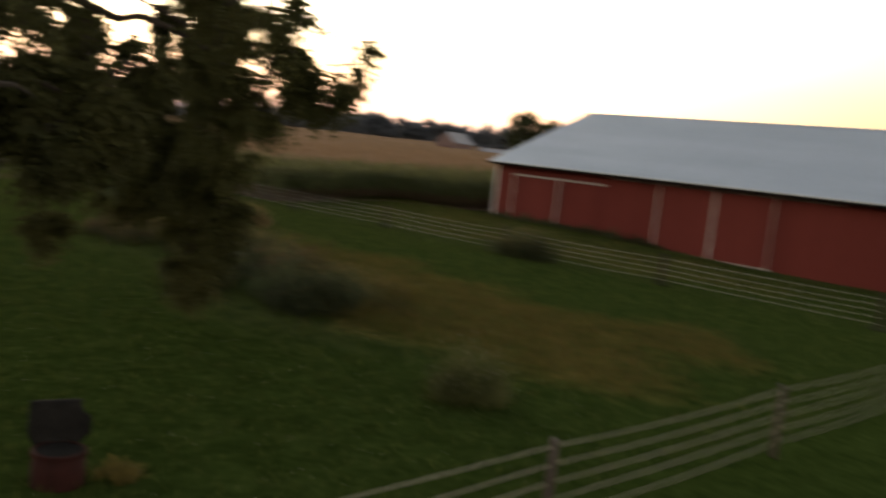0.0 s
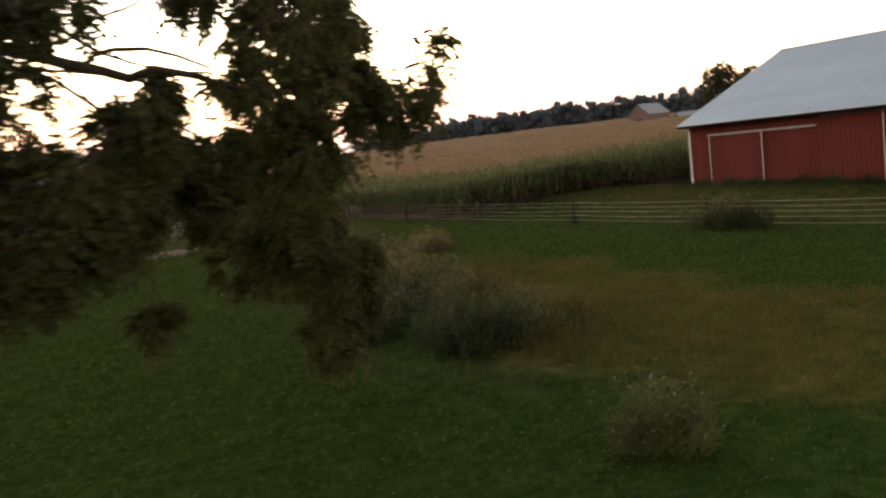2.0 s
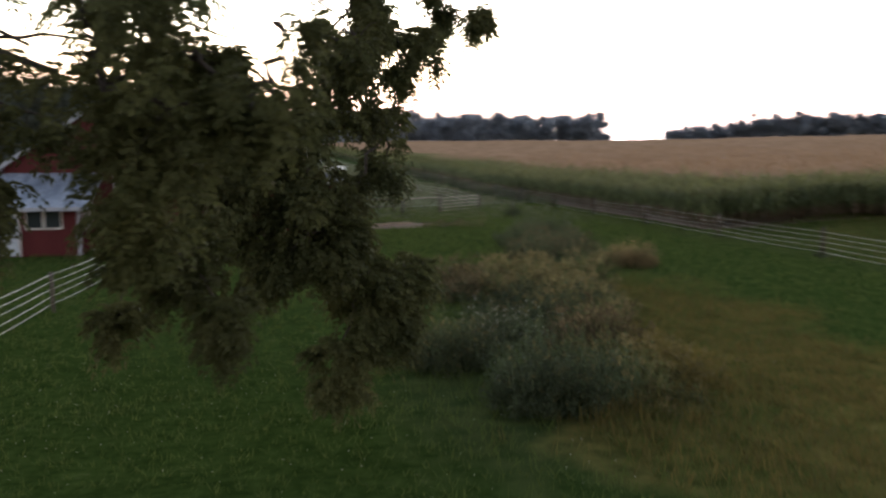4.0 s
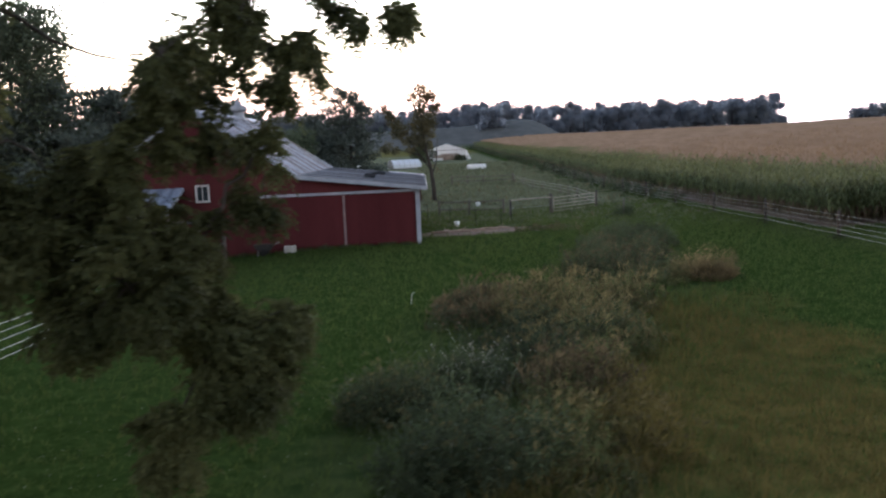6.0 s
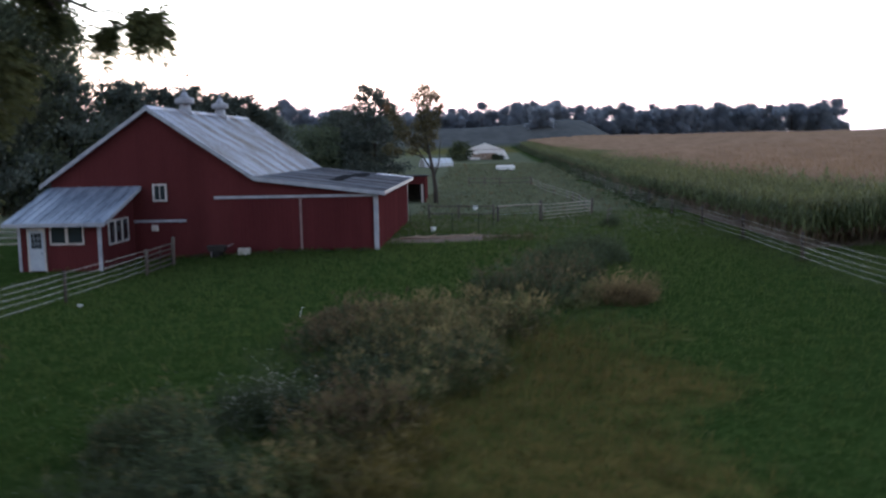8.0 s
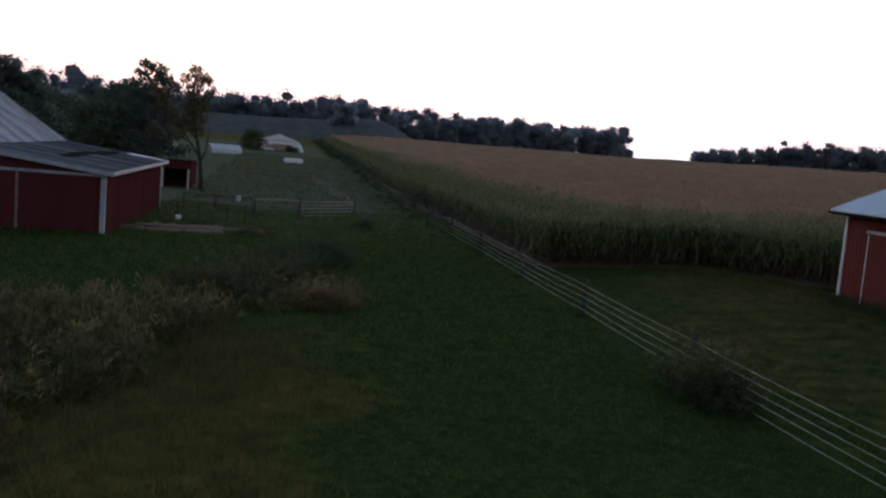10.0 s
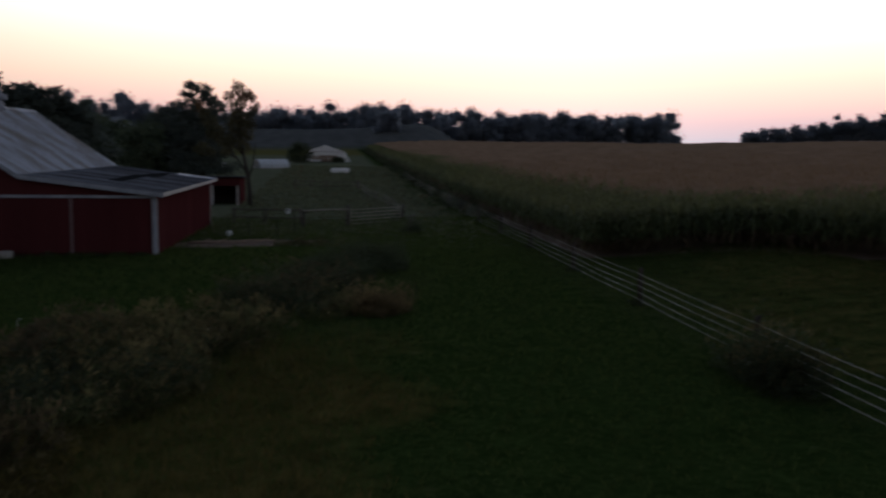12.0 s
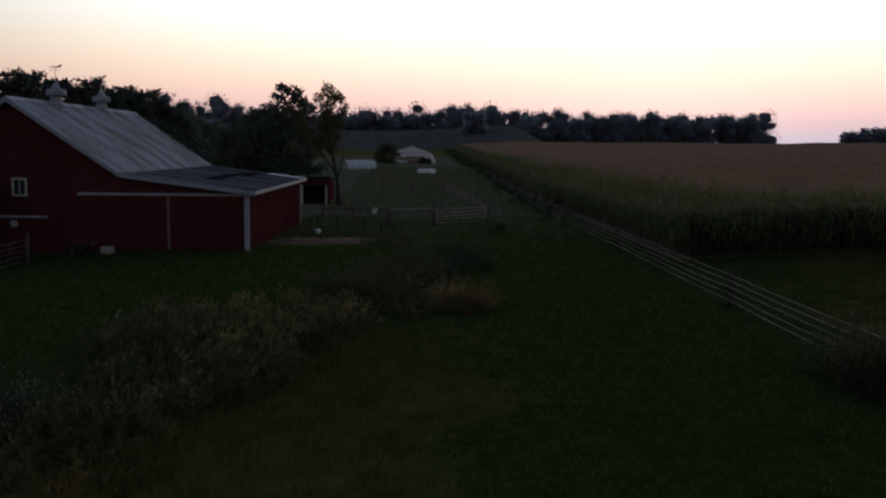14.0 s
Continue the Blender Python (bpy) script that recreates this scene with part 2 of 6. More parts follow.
def ground_mat():
    """Lawn, dry grass and bare soil, mixed by the mesh's cover attribute (red: dry, green: bare, blue: rank grass)."""
    m = bpy.data.materials.new("meadow")
    m.use_nodes = True
    n, l = m.node_tree.nodes, m.node_tree.links
    p = n["Principled BSDF"]
    p.inputs["Roughness"].default_value = 1.0
    p.inputs["Specular IOR Level"].default_value = 0.0
    co = n.new("ShaderNodeTexCoord")

    def noise_tex(scale, detail=6):
        t = n.new("ShaderNodeTexNoise")
        t.inputs["Scale"].default_value, t.inputs["Detail"].default_value = scale, detail
        l.new(co.outputs["Object"], t.inputs["Vector"])
        return t

    def ramp(src, lo, hi, a, b):
        r = n.new("ShaderNodeValToRGB")
        e = r.color_ramp.elements
        e[0].position, e[1].position, e[0].color, e[1].color = lo, hi, (*a, 1), (*b, 1)
        l.new(src, r.inputs[0])
        return r.outputs[0]

    def mix(f, a, b):
        x = n.new("ShaderNodeMix")
        x.data_type = "RGBA"
        l.new(f, x.inputs[0])
        l.new(a, x.inputs[6])
        l.new(b, x.inputs[7])
        return x.outputs[2]

    wide, mid, tuft, fine = noise_tex(0.22), noise_tex(1.3), noise_tex(4.5), noise_tex(22, 3)
    lawn = mix(wide.outputs[0], ramp(mid.outputs[0], 0.36, 0.66, (0.014, 0.026, 0.006), (0.034, 0.055, 0.014)),
               ramp(tuft.outputs[0], 0.36, 0.66, (0.018, 0.032, 0.008), (0.045, 0.068, 0.019)))
    dry = mix(tuft.outputs[0], ramp(mid.outputs[0], 0.36, 0.66, (0.038, 0.047, 0.012), (0.146, 0.124, 0.040)),
              ramp(wide.outputs[0], 0.35, 0.65, (0.134, 0.096, 0.030), (0.058, 0.076, 0.020)))
    soil = ramp(fine.outputs[0], 0.3, 0.7, (0.115, 0.085, 0.068), (0.215, 0.165, 0.135))
    rank = ramp(mid.outputs[0], 0.3, 0.7, (0.02, 0.034, 0.011), (0.05, 0.063, 0.022))
    at = n.new("ShaderNodeAttribute")
    at.attribute_name = "cover"
    sep = n.new("ShaderNodeSeparateColor")
    l.new(at.outputs["Color"], sep.inputs[0])

    def ragged(src):
        a = n.new("ShaderNodeMath")
        a.operation = "MULTIPLY_ADD"
        l.new(mid.outputs[0], a.inputs[0])
        a.inputs[1].default_value, = (0.9,)
        l.new(src, a.inputs[2])
        r = n.new("ShaderNodeMapRange")
        r.inputs["From Min"].default_value, r.inputs["From Max"].default_value = 0.62, 1.25
        l.new(a.outputs[0], r.inputs[0])
        return r.outputs[0]

    # greyed and paled: some of the air's haze is in the pasture colours
    pasture = mix(wide.outputs[0], ramp(mid.outputs[0], 0.35, 0.68, (0.074, 0.083, 0.053), (0.142, 0.149, 0.096)), ramp(tuft.outputs[0], 0.35, 0.68, (0.070, 0.080, 0.051), (0.146, 0.149, 0.096)))
    c = mix(ragged(at.outputs["Alpha"]), lawn, pasture)
    c = mix(ragged(sep.outputs[2]), c, rank)
    c = mix(ragged(sep.outputs[0]), c, dry)
    c = mix(ragged(sep.outputs[1]), c, soil)
    # the far mound's haze is put into this flat grey
    far_mound_haze = n.new("ShaderNodeAttribute")
    far_mound_haze.attribute_name = "hill_haze"
    c = mix(far_mound_haze.outputs["Fac"], c, ramp(wide.outputs[0], 0.35, 0.65, (0.076, 0.079, 0.079), (0.100, 0.103, 0.102)))
    l.new(c, p.inputs["Base Color"])
    bp = n.new("ShaderNodeBump")
    bp.inputs["Strength"].default_value, bp.inputs["Distance"].default_value = 0.6, 0.10
    l.new(fine.outputs[0], bp.inputs["Height"])
    l.new(bp.outputs[0], p.inputs["Normal"])
    return m


MEADOW = ground_mat()

# ---- building helpers ----
rng = np.random.default_rng(7)


def smooth(t):
    t = np.clip(t, 0, 1)
    return t * t * (3 - 2 * t)


def land(x, y):
    """Height of the ground."""
    x, y = np.asarray(x, float), np.asarray(y, float)
    z = 0.9 * smooth((x - 27) / 11) * (0.4 + 0.6 * smooth((y - 14) / 24)) + 10.2 * np.tanh(np.maximum(x - 39, 0) / 300) * smooth((y + 30) / 60)
    z = z + 5.4 * np.tanh(np.maximum(y - 110, 0) / 300)
    z = z - 0.4 * smooth(-x / 12) * smooth((y - 22) / 22) * smooth((140 - y) / 40)
    z = z - 0.35 * np.exp(-((x - 9) / 13) ** 2 - ((y - 76) / 12) ** 2)
    z = z + (10.4 + 0.5 * np.sin(x * 0.05 - 1.2)) * smooth((x + 150) / 60) * (1 - smooth((x - 54) / 27)) * np.exp(-((y - 428) / 20) ** 2)
    z = z - 2.0 * smooth((np.hypot(x, y) - 170) / 190) * smooth((x - 85) / 90) + 0.9 * np.exp(-((x - 50) / 36) ** 2) * smooth((y - 240) / 130)
    z = z - 2.3 * smooth((x - 110) / 120) * smooth((340 - y) / 150)
    return z + 0.04 * np.sin(x * 0.35 + 1) * np.sin(y * 0.29) * np.exp(-(x / 80) ** 2 - (y / 120) ** 2)


def ground(x, y):
    return float(land(x, y))


def raw_mesh(name, verts, faces, material, smooth_faces=False, slots=None):
    """A mesh of arrays: verts (n, 3), faces (m, k), slots: each face's material."""
    verts, faces = np.asarray(verts, np.float32), np.asarray(faces, np.int32)
    me = bpy.data.meshes.new(name)
    me.vertices.add(len(verts))
    me.vertices.foreach_set("co", verts.ravel())
    k = faces.shape[1]
    me.loops.add(faces.size)
    me.loops.foreach_set("vertex_index", faces.ravel())
    me.polygons.add(len(faces))
    me.polygons.foreach_set("loop_start", np.arange(0, faces.size, k, dtype=np.int32))
    if smooth_faces:
        me.polygons.foreach_set("use_smooth", np.ones(len(faces), bool))
    if slots is not None:
        me.polygons.foreach_set("material_index", np.asarray(slots, np.int32))
    for one in material if isinstance(material, (list, tuple)) else [material]:
        me.materials.append(one)
    me.update(calc_edges=True)
    me.validate()
    return me


def empty(name, x, y, z, turn=0.0):
    ob = new(name)
    ob.empty_display_size = 0.3
    ob.matrix_basis = pose(x, y, z, 0, 0, turn)
    return ob


def part(name, bm, material, parent, label=""):
    """Links a bmesh as one mesh object under a thing or a part."""
    me = bpy.data.meshes.new(name)
    bm.to_mesh(me)
    bm.free()
    me.materials.append(material)
    ob = new(name, me)
    ob.parent = parent
    return tagged(ob, label)


def raw_part(name, verts, faces, material, parent, label="", kind=""):
    ob = new(name, raw_mesh(name, verts, faces, material))
    ob.parent = parent
    return tagged(ob, label, kind=kind)


def box(bm, x0, x1, y0, y1, z0, z1, soft=0.0):
    """A box between limits, with bevelled edges where soft is given."""
    made = bmesh.ops.create_cube(bm, size=1.0)["verts"]
    bmesh.ops.transform(bm, matrix=Matrix.LocRotScale(((x0 + x1) / 2, (y0 + y1) / 2, (z0 + z1) / 2), None, (abs(x1 - x0), abs(y1 - y0), abs(z1 - z0))), verts=made)
    if soft:
        edges = list({e for v in made for e in v.link_edges})
        bmesh.ops.bevel(bm, geom=edges, offset=soft, segments=1, affect="EDGES")
    return bm


def boxed(*limits, soft=0.0):
    return box(bmesh.new(), *limits, soft=soft)


def prism(bm, outline, y0, y1):
    """An outline of (x, z) drawn out from y0 to y1."""
    a = [bm.verts.new((x, y0, z)) for x, z in outline]
    b = [bm.verts.new((x, y1, z)) for x, z in outline]
    bm.faces.new(a)
    bm.faces.new(b[::-1])
    for i in range(len(a)):
        j = (i + 1) % len(a)
        bm.faces.new((a[j], a[i], b[i], b[j]))
    bmesh.ops.recalc_face_normals(bm, faces=bm.faces)
    return bm


def tube(bm, points, r0, r1, sides=6):
    """A tapered tube along points."""
    points = [Vector(p) for p in points]
    rings = []
    for i, p in enumerate(points):
        way = (points[min(i + 1, len(points) - 1)] - points[max(i - 1, 0)]).normalized()
        side = way.orthogonal().normalized() if abs(way.z) > 0.9 else way.cross(Vector((0, 0, 1))).normalized()
        up = side.cross(way)
        r = r0 + (r1 - r0) * i / (len(points) - 1)
        rings.append([bm.verts.new(p + side * (r * math.cos(2 * math.pi * k / sides)) + up * (r * math.sin(2 * math.pi * k / sides))) for k in range(sides)])
    for a, b in zip(rings, rings[1:]):
        for k in range(sides):
            bm.faces.new((a[k], a[(k + 1) % sides], b[(k + 1) % sides], b[k])).smooth = True
    bm.faces.new(rings[0][::-1])
    bm.faces.new(rings[-1])
    return bm


def bent(a, b, sag, steps=6, wobble=0.0, seed=0):
    """Points of a limb from a to b that arches by sag."""
    r = random.Random(seed)
    a, b = Vector(a), Vector(b)
    out = []
    for i in range(steps + 1):
        t = i / steps
        p = a.lerp(b, t)
        p.z += sag * 4 * t * (1 - t)
        if 0 < i < steps:
            p += Vector((r.uniform(-1, 1), r.uniform(-1, 1), r.uniform(-1, 1))) * wobble
        out.append(p)
    return out


def rhombs(base, way, side, length, width):
    """Leaf blades: from base along way, width across side. Arrays (n, 3), (n,)."""
    base, way, side = np.asarray(base), np.asarray(way), np.asarray(side)
    mid = base + way * (length * 0.45)[:, None]
    v = np.stack([base, mid - side * (width * 0.5)[:, None], base + way * length[:, None], mid + side * (width * 0.5)[:, None]], 1)
    return v.reshape(-1, 3), np.arange(len(base) * 4).reshape(-1, 4)


def joined(pieces):
    """Several (verts, faces, slot) as one: verts, faces, slots."""
    verts, faces, slots, k = [], [], [], 0
    for v, f, m in pieces:
        verts.append(v)
        faces.append(f + k)
        slots.append(np.full(len(f), m))
        k += len(v)
    return np.concatenate(verts), np.concatenate(faces), np.concatenate(slots)


def unit(v):
    return v / np.maximum(np.linalg.norm(v, axis=1, keepdims=True), 1e-9)


def across(way, g):
    return unit(np.cross(way, unit(g.normal(size=way.shape))))


def in_ball(n, g, hollow=0.0):
    return unit(g.normal(size=(n, 3))) * (hollow + (1 - hollow) * g.random((n, 1)) ** (1 / 3))

# ---- ground ----


def axis(parts):
    out = []
    for a, b, step in parts:
        out += list(np.arange(a, b, step))
    return np.array(out + [parts[-1][1]])


def patch(x, y, cx, cy, rx, ry, turn=0.0):
    """1 inside a soft-edged oval, 0 outside."""
    c, s = math.cos(radians(turn)), math.sin(radians(turn))
    u, v = (x - cx) * c + (y - cy) * s, -(x - cx) * s + (y - cy) * c
    return smooth(1.6 - np.sqrt((u / rx) ** 2 + (v / ry) ** 2))


def dryness(x, y):
    x, y = x + 0.9 * np.sin(y * 0.9 + 2 * np.sin(x * 0.5)), y + 1.1 * np.sin(x * 1.1 + 1.7 * np.sin(y * 0.4))
    return 0.85 * np.maximum.reduce([patch(x, y, 10.5, 21.5, 3.6, 9.0, -12), patch(x, y, 8.2, 12.5, 4.0, 6.0, -20), patch(x, y, 12.2, 9.5, 3.0, 2.6, 0) * 0.8, patch(x, y, 36.0, 43.0, 4.5, 8.5, -10) * 0.62, patch(x, y, 32.0, 29.0, 4.5, 15.0) * 0.5])


def bareness(x, y):
    return np.maximum.reduce([patch(x, y, 8.0, 61.3, 4.6, 2.2, 10), patch(x, y, 38.6, 22, 0.4, 16) * 0.5])


def weediness(x, y):
    return np.maximum.reduce([patch(x, y, 4.5, 18.0, 3.2, 6.5, -14), patch(x, y, 8.5, 30, 4.5, 7.5, -25), patch(x, y, 13.0, 41, 3.5, 8, -20)])


def build_ground():
    xs = axis([(-4000, -400, 300), (-400, -100, 30), (-100, -40, 5), (-40, 46, 0.7), (46, 110, 4), (110, 450, 17), (450, 4001, 350)])
    ys = axis([(-4000, -400, 300), (-400, -60, 30), (-60, -20, 5), (-20, 100, 0.7), (100, 200, 4), (200, 560, 12), (560, 4001, 340)])
    gx, gy = np.meshgrid(xs, ys)
    v = np.stack([gx, gy, land(gx, gy)], -1).reshape(-1, 3)
    nx, ny = len(xs), len(ys)
    i = (np.arange(ny - 1)[:, None] * nx + np.arange(nx - 1)[None]).ravel()
    me = raw_mesh("ground", v, np.stack([i, i + 1, i + nx + 1, i + nx], 1), MEADOW, True)
    x, y = v[:, 0], v[:, 1]
    bare = bareness(x, y)
    edge = np.interp(x, [27.5, 30, 36, 40, 42, 400], [52.6, 52.0, 49.2, 43.9, 42.6, 42.6])
    corn = smooth((x - 27.2) / 1.0) * smooth((y - edge + 0.4) / 1.0) * smooth((400 - y) / 10)
    bare = np.maximum(bare, corn)
    rank = np.maximum(weediness(x, y), 0.8 * patch(x, y, 26, 90, 2.0, 70))
    rank = np.maximum.reduce([rank, 0.9 * smooth((y - 392) / 12), 0.75 * patch(x, y, 32.5, 34, 5.5, 18, 8)])
    field = smooth((y - 56) / 30) * smooth((26 - x) / 5)
    field = 0.9 * field * smooth((y - 60 + np.abs(x - 23) * 1.2) / 24)
    stubble = 0.68 * smooth((y - 285) / 40) * smooth((404 - y) / 8) * smooth((26 - x) / 4)
    col = np.stack([np.maximum(dryness(x, y), stubble), bare, rank, field], 1).astype(np.float32)
    at = me.attributes.new("cover", "FLOAT_COLOR", "POINT")
    at.data.foreach_set("color", col.ravel())
    # where the far mound takes its haze-grey colour
    hill_haze = (smooth((y - 397) / 6) * (1 - smooth((np.abs(x + 20) - 160) / 60))).astype(np.float32)
    me.attributes.new("hill_haze", "FLOAT", "POINT").data.foreach_set("value", hill_haze)
    tagged(new("ground", me), "dark green mown lawn with dry brown patches", "ground", kind="structure")


build_ground()

# ---- red barn with the lean-to ----
BX0, BX1, BY0, BY1, RIDGE, KNEE, EAVE = -16.4, 3.28, 55.0, 77.3, 8.7, 4.45, 3.45
LOW = 0.128
APEX, KNEE_X = -10.2, -3.95


def wall_boards(name, x0, x1, top, y, z0, material, parent, step=0.3, face=-1):
    """Upright boards side by side, each with its own top height from top(x)."""
    x, k = x0, 0
    while x < x1 - 0.02:
        w = min(step, x1 - x)
        bm = bmesh.new()
        d = 0.03 + 0.002 * ((k * 7) % 3)
        za, zb = top(x + 0.002), top(x + w - 0.002)
        outline = [(x + 0.002, z0), (x + w - 0.002, z0), (x + w - 0.002, zb), (x + 0.002, za)]
        prism(bm, outline, y, y + face * d)
        part(name, bm, material, parent)
        x, k = x + w, k + 1


def gable_top(x):
    if x < APEX:
        return RIDGE - (APEX - x) * 0.68 - 0.12
    if x < KNEE_X:
        return RIDGE - (x - APEX) * 0.68 - 0.12
    return KNEE - (x - KNEE_X) * LOW - 0.14


def roof_sheets(name, a, b, y0, y1, material, parent, step, thick=0.03, rib=0.035, laps=1):
    """A pitched roof plane from ridge point a to eave point b (x, z): sheets side by side in lapped courses, each with raised seams."""
    a, b = Vector((a[0], 0, a[1])), Vector((b[0], 0, b[1]))
    n = Vector((-(b - a).z, 0, (b - a).x)).normalized()
    if n.z < 0:
        n = -n
    y = y0
    while y < y1 - 0.02:
        w = min(step, y1 - y)
        ribs = [(y, y + w - 0.004, 0.0), (y, y + 0.05, rib)] + ([(y + w * q, y + w * q + 0.03, rib * 0.7) for q in (0.34, 0.67)] if laps > 1 else [])
        for k in range(laps):
            top, low = a.lerp(b, max(0.0, k / laps - 0.012)), a.lerp(b, (k + 1) / laps)
            bm = bmesh.new()
            for p0, p1, h in ribs:
                vs = []
                for p, lift in ((top, 0.0), (low, 0.008 if laps > 1 else 0.0)):
                    for yy in (p0, p1):
                        for q in (0, thick + h + lift):
                            v = p + n * q
                            vs.append(bm.verts.new((v.x, yy, v.z)))
                a00, a01, a10, a11, b00, b01, b10, b11 = vs
                for f in ((a01, b01, b11, a11), (a00, a10, b10, b00), (a00, b00, b01, a01), (a10, a11, b11, b10), (b00, b10, b11, b01), (a00, a01, a11, a10)):
                    bm.faces.new(f)
            bmesh.ops.recalc_face_normals(bm, faces=bm.faces)
            part(name, bm, material, parent)
        y += w


def slanted(x0, z0, x1, z1, y0, y1, drop=0.2, up=0.0):
    """A board that follows a roof line."""
    return prism(bmesh.new(), [(x0, z0 + up), (x1, z1 + up), (x1, z1 - drop), (x0, z0 - drop)], y0, y1)


def red_barn():
    b = tagged(empty("barn", 0, 0, 0), "large weathered red barn with a tin roof and a lean-to", "barn")
    core = bmesh.new()
    lo = -1.2
    prism(core, [(BX0, lo), (BX1, lo), (BX1, gable_top(BX1)), (KNEE_X, KNEE - 0.12), (APEX, RIDGE - 0.12), (BX0, gable_top(BX0))], BY0 + 0.06, BY1)
    part("wall", core, DARK_RED, b)
    front = part("front_wall", boxed(BX0, BX1, BY0 + 0.03, BY0 + 0.055, lo, 2.9), BARN_RED, b, "red painted board wall")
    wall_boards("board", BX0, BX1, gable_top, BY0 + 0.03, lo, BARN_RED, front)
    side = part("side_wall", boxed(BX1, BX1 + 0.02, BY0, BY1, lo, EAVE - 0.15), BARN_RED, b, "red painted board wall")
    y, k = BY0 + 0.1, 0
    while y < BY1 - 0.1:
        part("board", boxed(BX1 + 0.02, BX1 + 0.05 + 0.006 * (k % 3), y, y + 0.292, lo, EAVE - 0.16), BARN_RED, side)
        y, k = y + 0.3, k + 1
    over = 0.45
    lx = BX0 - 0.5
    roof_sheets("roof_sheet", (APEX, RIDGE), (lx, RIDGE - (APEX - lx) * 0.68), BY0 - over, BY1 + 0.3, OLD_TIN, part("roof_left", slanted(APEX, RIDGE, lx, RIDGE - (APEX - lx) * 0.68, BY0 - over, BY1 + 0.3, 0.06), OLD_TIN, b), 0.62, 0.03, 0.018)
    roof_sheets("roof_sheet", (APEX, RIDGE), (KNEE_X, KNEE), BY0 - over, BY1 + 0.3, OLD_TIN, part("roof_right", slanted(APEX, RIDGE, KNEE_X, KNEE, BY0 - over, BY1 + 0.3, 0.06), OLD_TIN, b, "rust-streaked pale tin roof"), 0.66, 0.03, 0.016, 3)
    ex = BX1 + 0.52
    ez = KNEE - (ex - KNEE_X) * LOW
    roof_sheets("roof_sheet", (KNEE_X, KNEE), (ex, ez), BY0 - over, BY1 + 0.5, FLAT_TIN, part("roof_low", slanted(KNEE_X, KNEE, ex, ez, BY0 - over, BY1 + 0.5, 0.06), FLAT_TIN, b, "dark stained low roof"), 0.66, 0.03, 0.014, 2)
    part("roof_patch", slanted(0.9, KNEE - 4.85 * LOW, ex + 0.01, ez, 75.4, 77.85, -0.02, 0.085), OLD_TIN, b, "paler newer roof sheets")
    for p0, p1, q0, q1 in ((-0.35, 0.35, 59.6, 63.4), (-0.55, 0.2, 63.4, 68.2), (-0.3, 0.75, 68.2, 72.6), (-0.1, 0.55, 72.6, 75.3)):
        part("tar_strip", slanted(p0, KNEE - (p0 - KNEE_X) * LOW, p1, KNEE - (p1 - KNEE_X) * LOW, q0, q1, -0.02, 0.08), TAR, b, "dark torn tar paper")
    part("ridge_cap", prism(bmesh.new(), [(APEX - 0.3, RIDGE - 0.12), (APEX, RIDGE + 0.1), (APEX + 0.3, RIDGE - 0.12), (APEX, RIDGE + 0.06)], BY0 - over - 0.02, BY1 + 0.3), OLD_TIN, b)
    f0, f1 = BY0 - over - 0.05, BY0 - over - 0.005
    part("bargeboard", slanted(APEX, RIDGE + 0.03, lx, RIDGE - (APEX - lx) * 0.68 + 0.03, f0, f1, 0.26), BARN_TRIM, b)
    part("bargeboard", slanted(APEX, RIDGE + 0.03, KNEE_X, KNEE + 0.03, f0, f1, 0.24), BARN_TRIM, b)
    part("bargeboard", slanted(KNEE_X, KNEE + 0.03, ex, ez + 0.03, f0, f1, 0.24), BARN_TRIM, b)
    part("fascia", boxed(ex - 0.01, ex + 0.04, f0, BY1 + 0.5, ez - 0.16, ez + 0.05), GREY_TRIM, b)
    yf = BY0 - 0.015
    part("corner_trim", boxed(BX1 - 0.2, BX1 + 0.06, yf - 0.05, yf + 0.2, lo, EAVE - 0.12), BARN_TRIM, b)
    part("corner_trim", boxed(BX1 - 0.02, BX1 + 0.08, BY1 - 0.18, BY1 + 0.03, lo, EAVE - 0.2), GREY_TRIM, b)
    part("door_track", boxed(-6.45, BX1 - 0.1, yf - 0.16, yf - 0.02, 3.19, 3.34), BARN_TRIM, b)
    for x0, x1 in ((-5.4, -1.36), (-1.22, 2.9)):
        door = part("sliding_door", boxed(x0, x1, yf - 0.075, yf - 0.03, 0.08, 3.16), DARK_RED, b, "darker red sliding door")
        x, k = x0, 0
        while x < x1 - 0.05:
            part("board", boxed(x + 0.004, min(x + 0.25, x1) - 0.004, yf - 0.095 - 0.004 * (k % 2), yf - 0.075, 0.08, 3.16), DARK_RED, door)
            x, k = x + 0.25, k + 1
    part("door_post", boxed(-1.36, -1.22, yf - 0.11, yf - 0.03, -0.1, 3.16), GREYED_RED, b)
    part("door_track", boxed(-11.4, -8.25, yf - 0.13, yf - 0.02, 1.84, 1.98), BARN_TRIM, b)
    part("sliding_door", boxed(-11.2, -9.2, yf - 0.08, yf - 0.03, -0.5, 1.83), DARK_RED, b)
    w = part("window", boxed(-10.08, -9.45, yf - 0.06, yf - 0.03, 3.2, 4.03), GLASS, b, "small white-framed window")
    for x0, x1, z0, z1 in ((-10.2, -10.08, 3.08, 4.15), (-9.45, -9.33, 3.08, 4.15), (-10.08, -9.45, 4.03, 4.15), (-10.08, -9.45, 3.08, 3.2)):
        part("frame", boxed(x0, x1, yf - 0.1, yf - 0.03, z0, z1, soft=0.01), GREY_TRIM, w)
    part("mullion", boxed(-9.79, -9.74, yf - 0.085, yf - 0.06, 3.2, 4.03), GREY_TRIM, w)
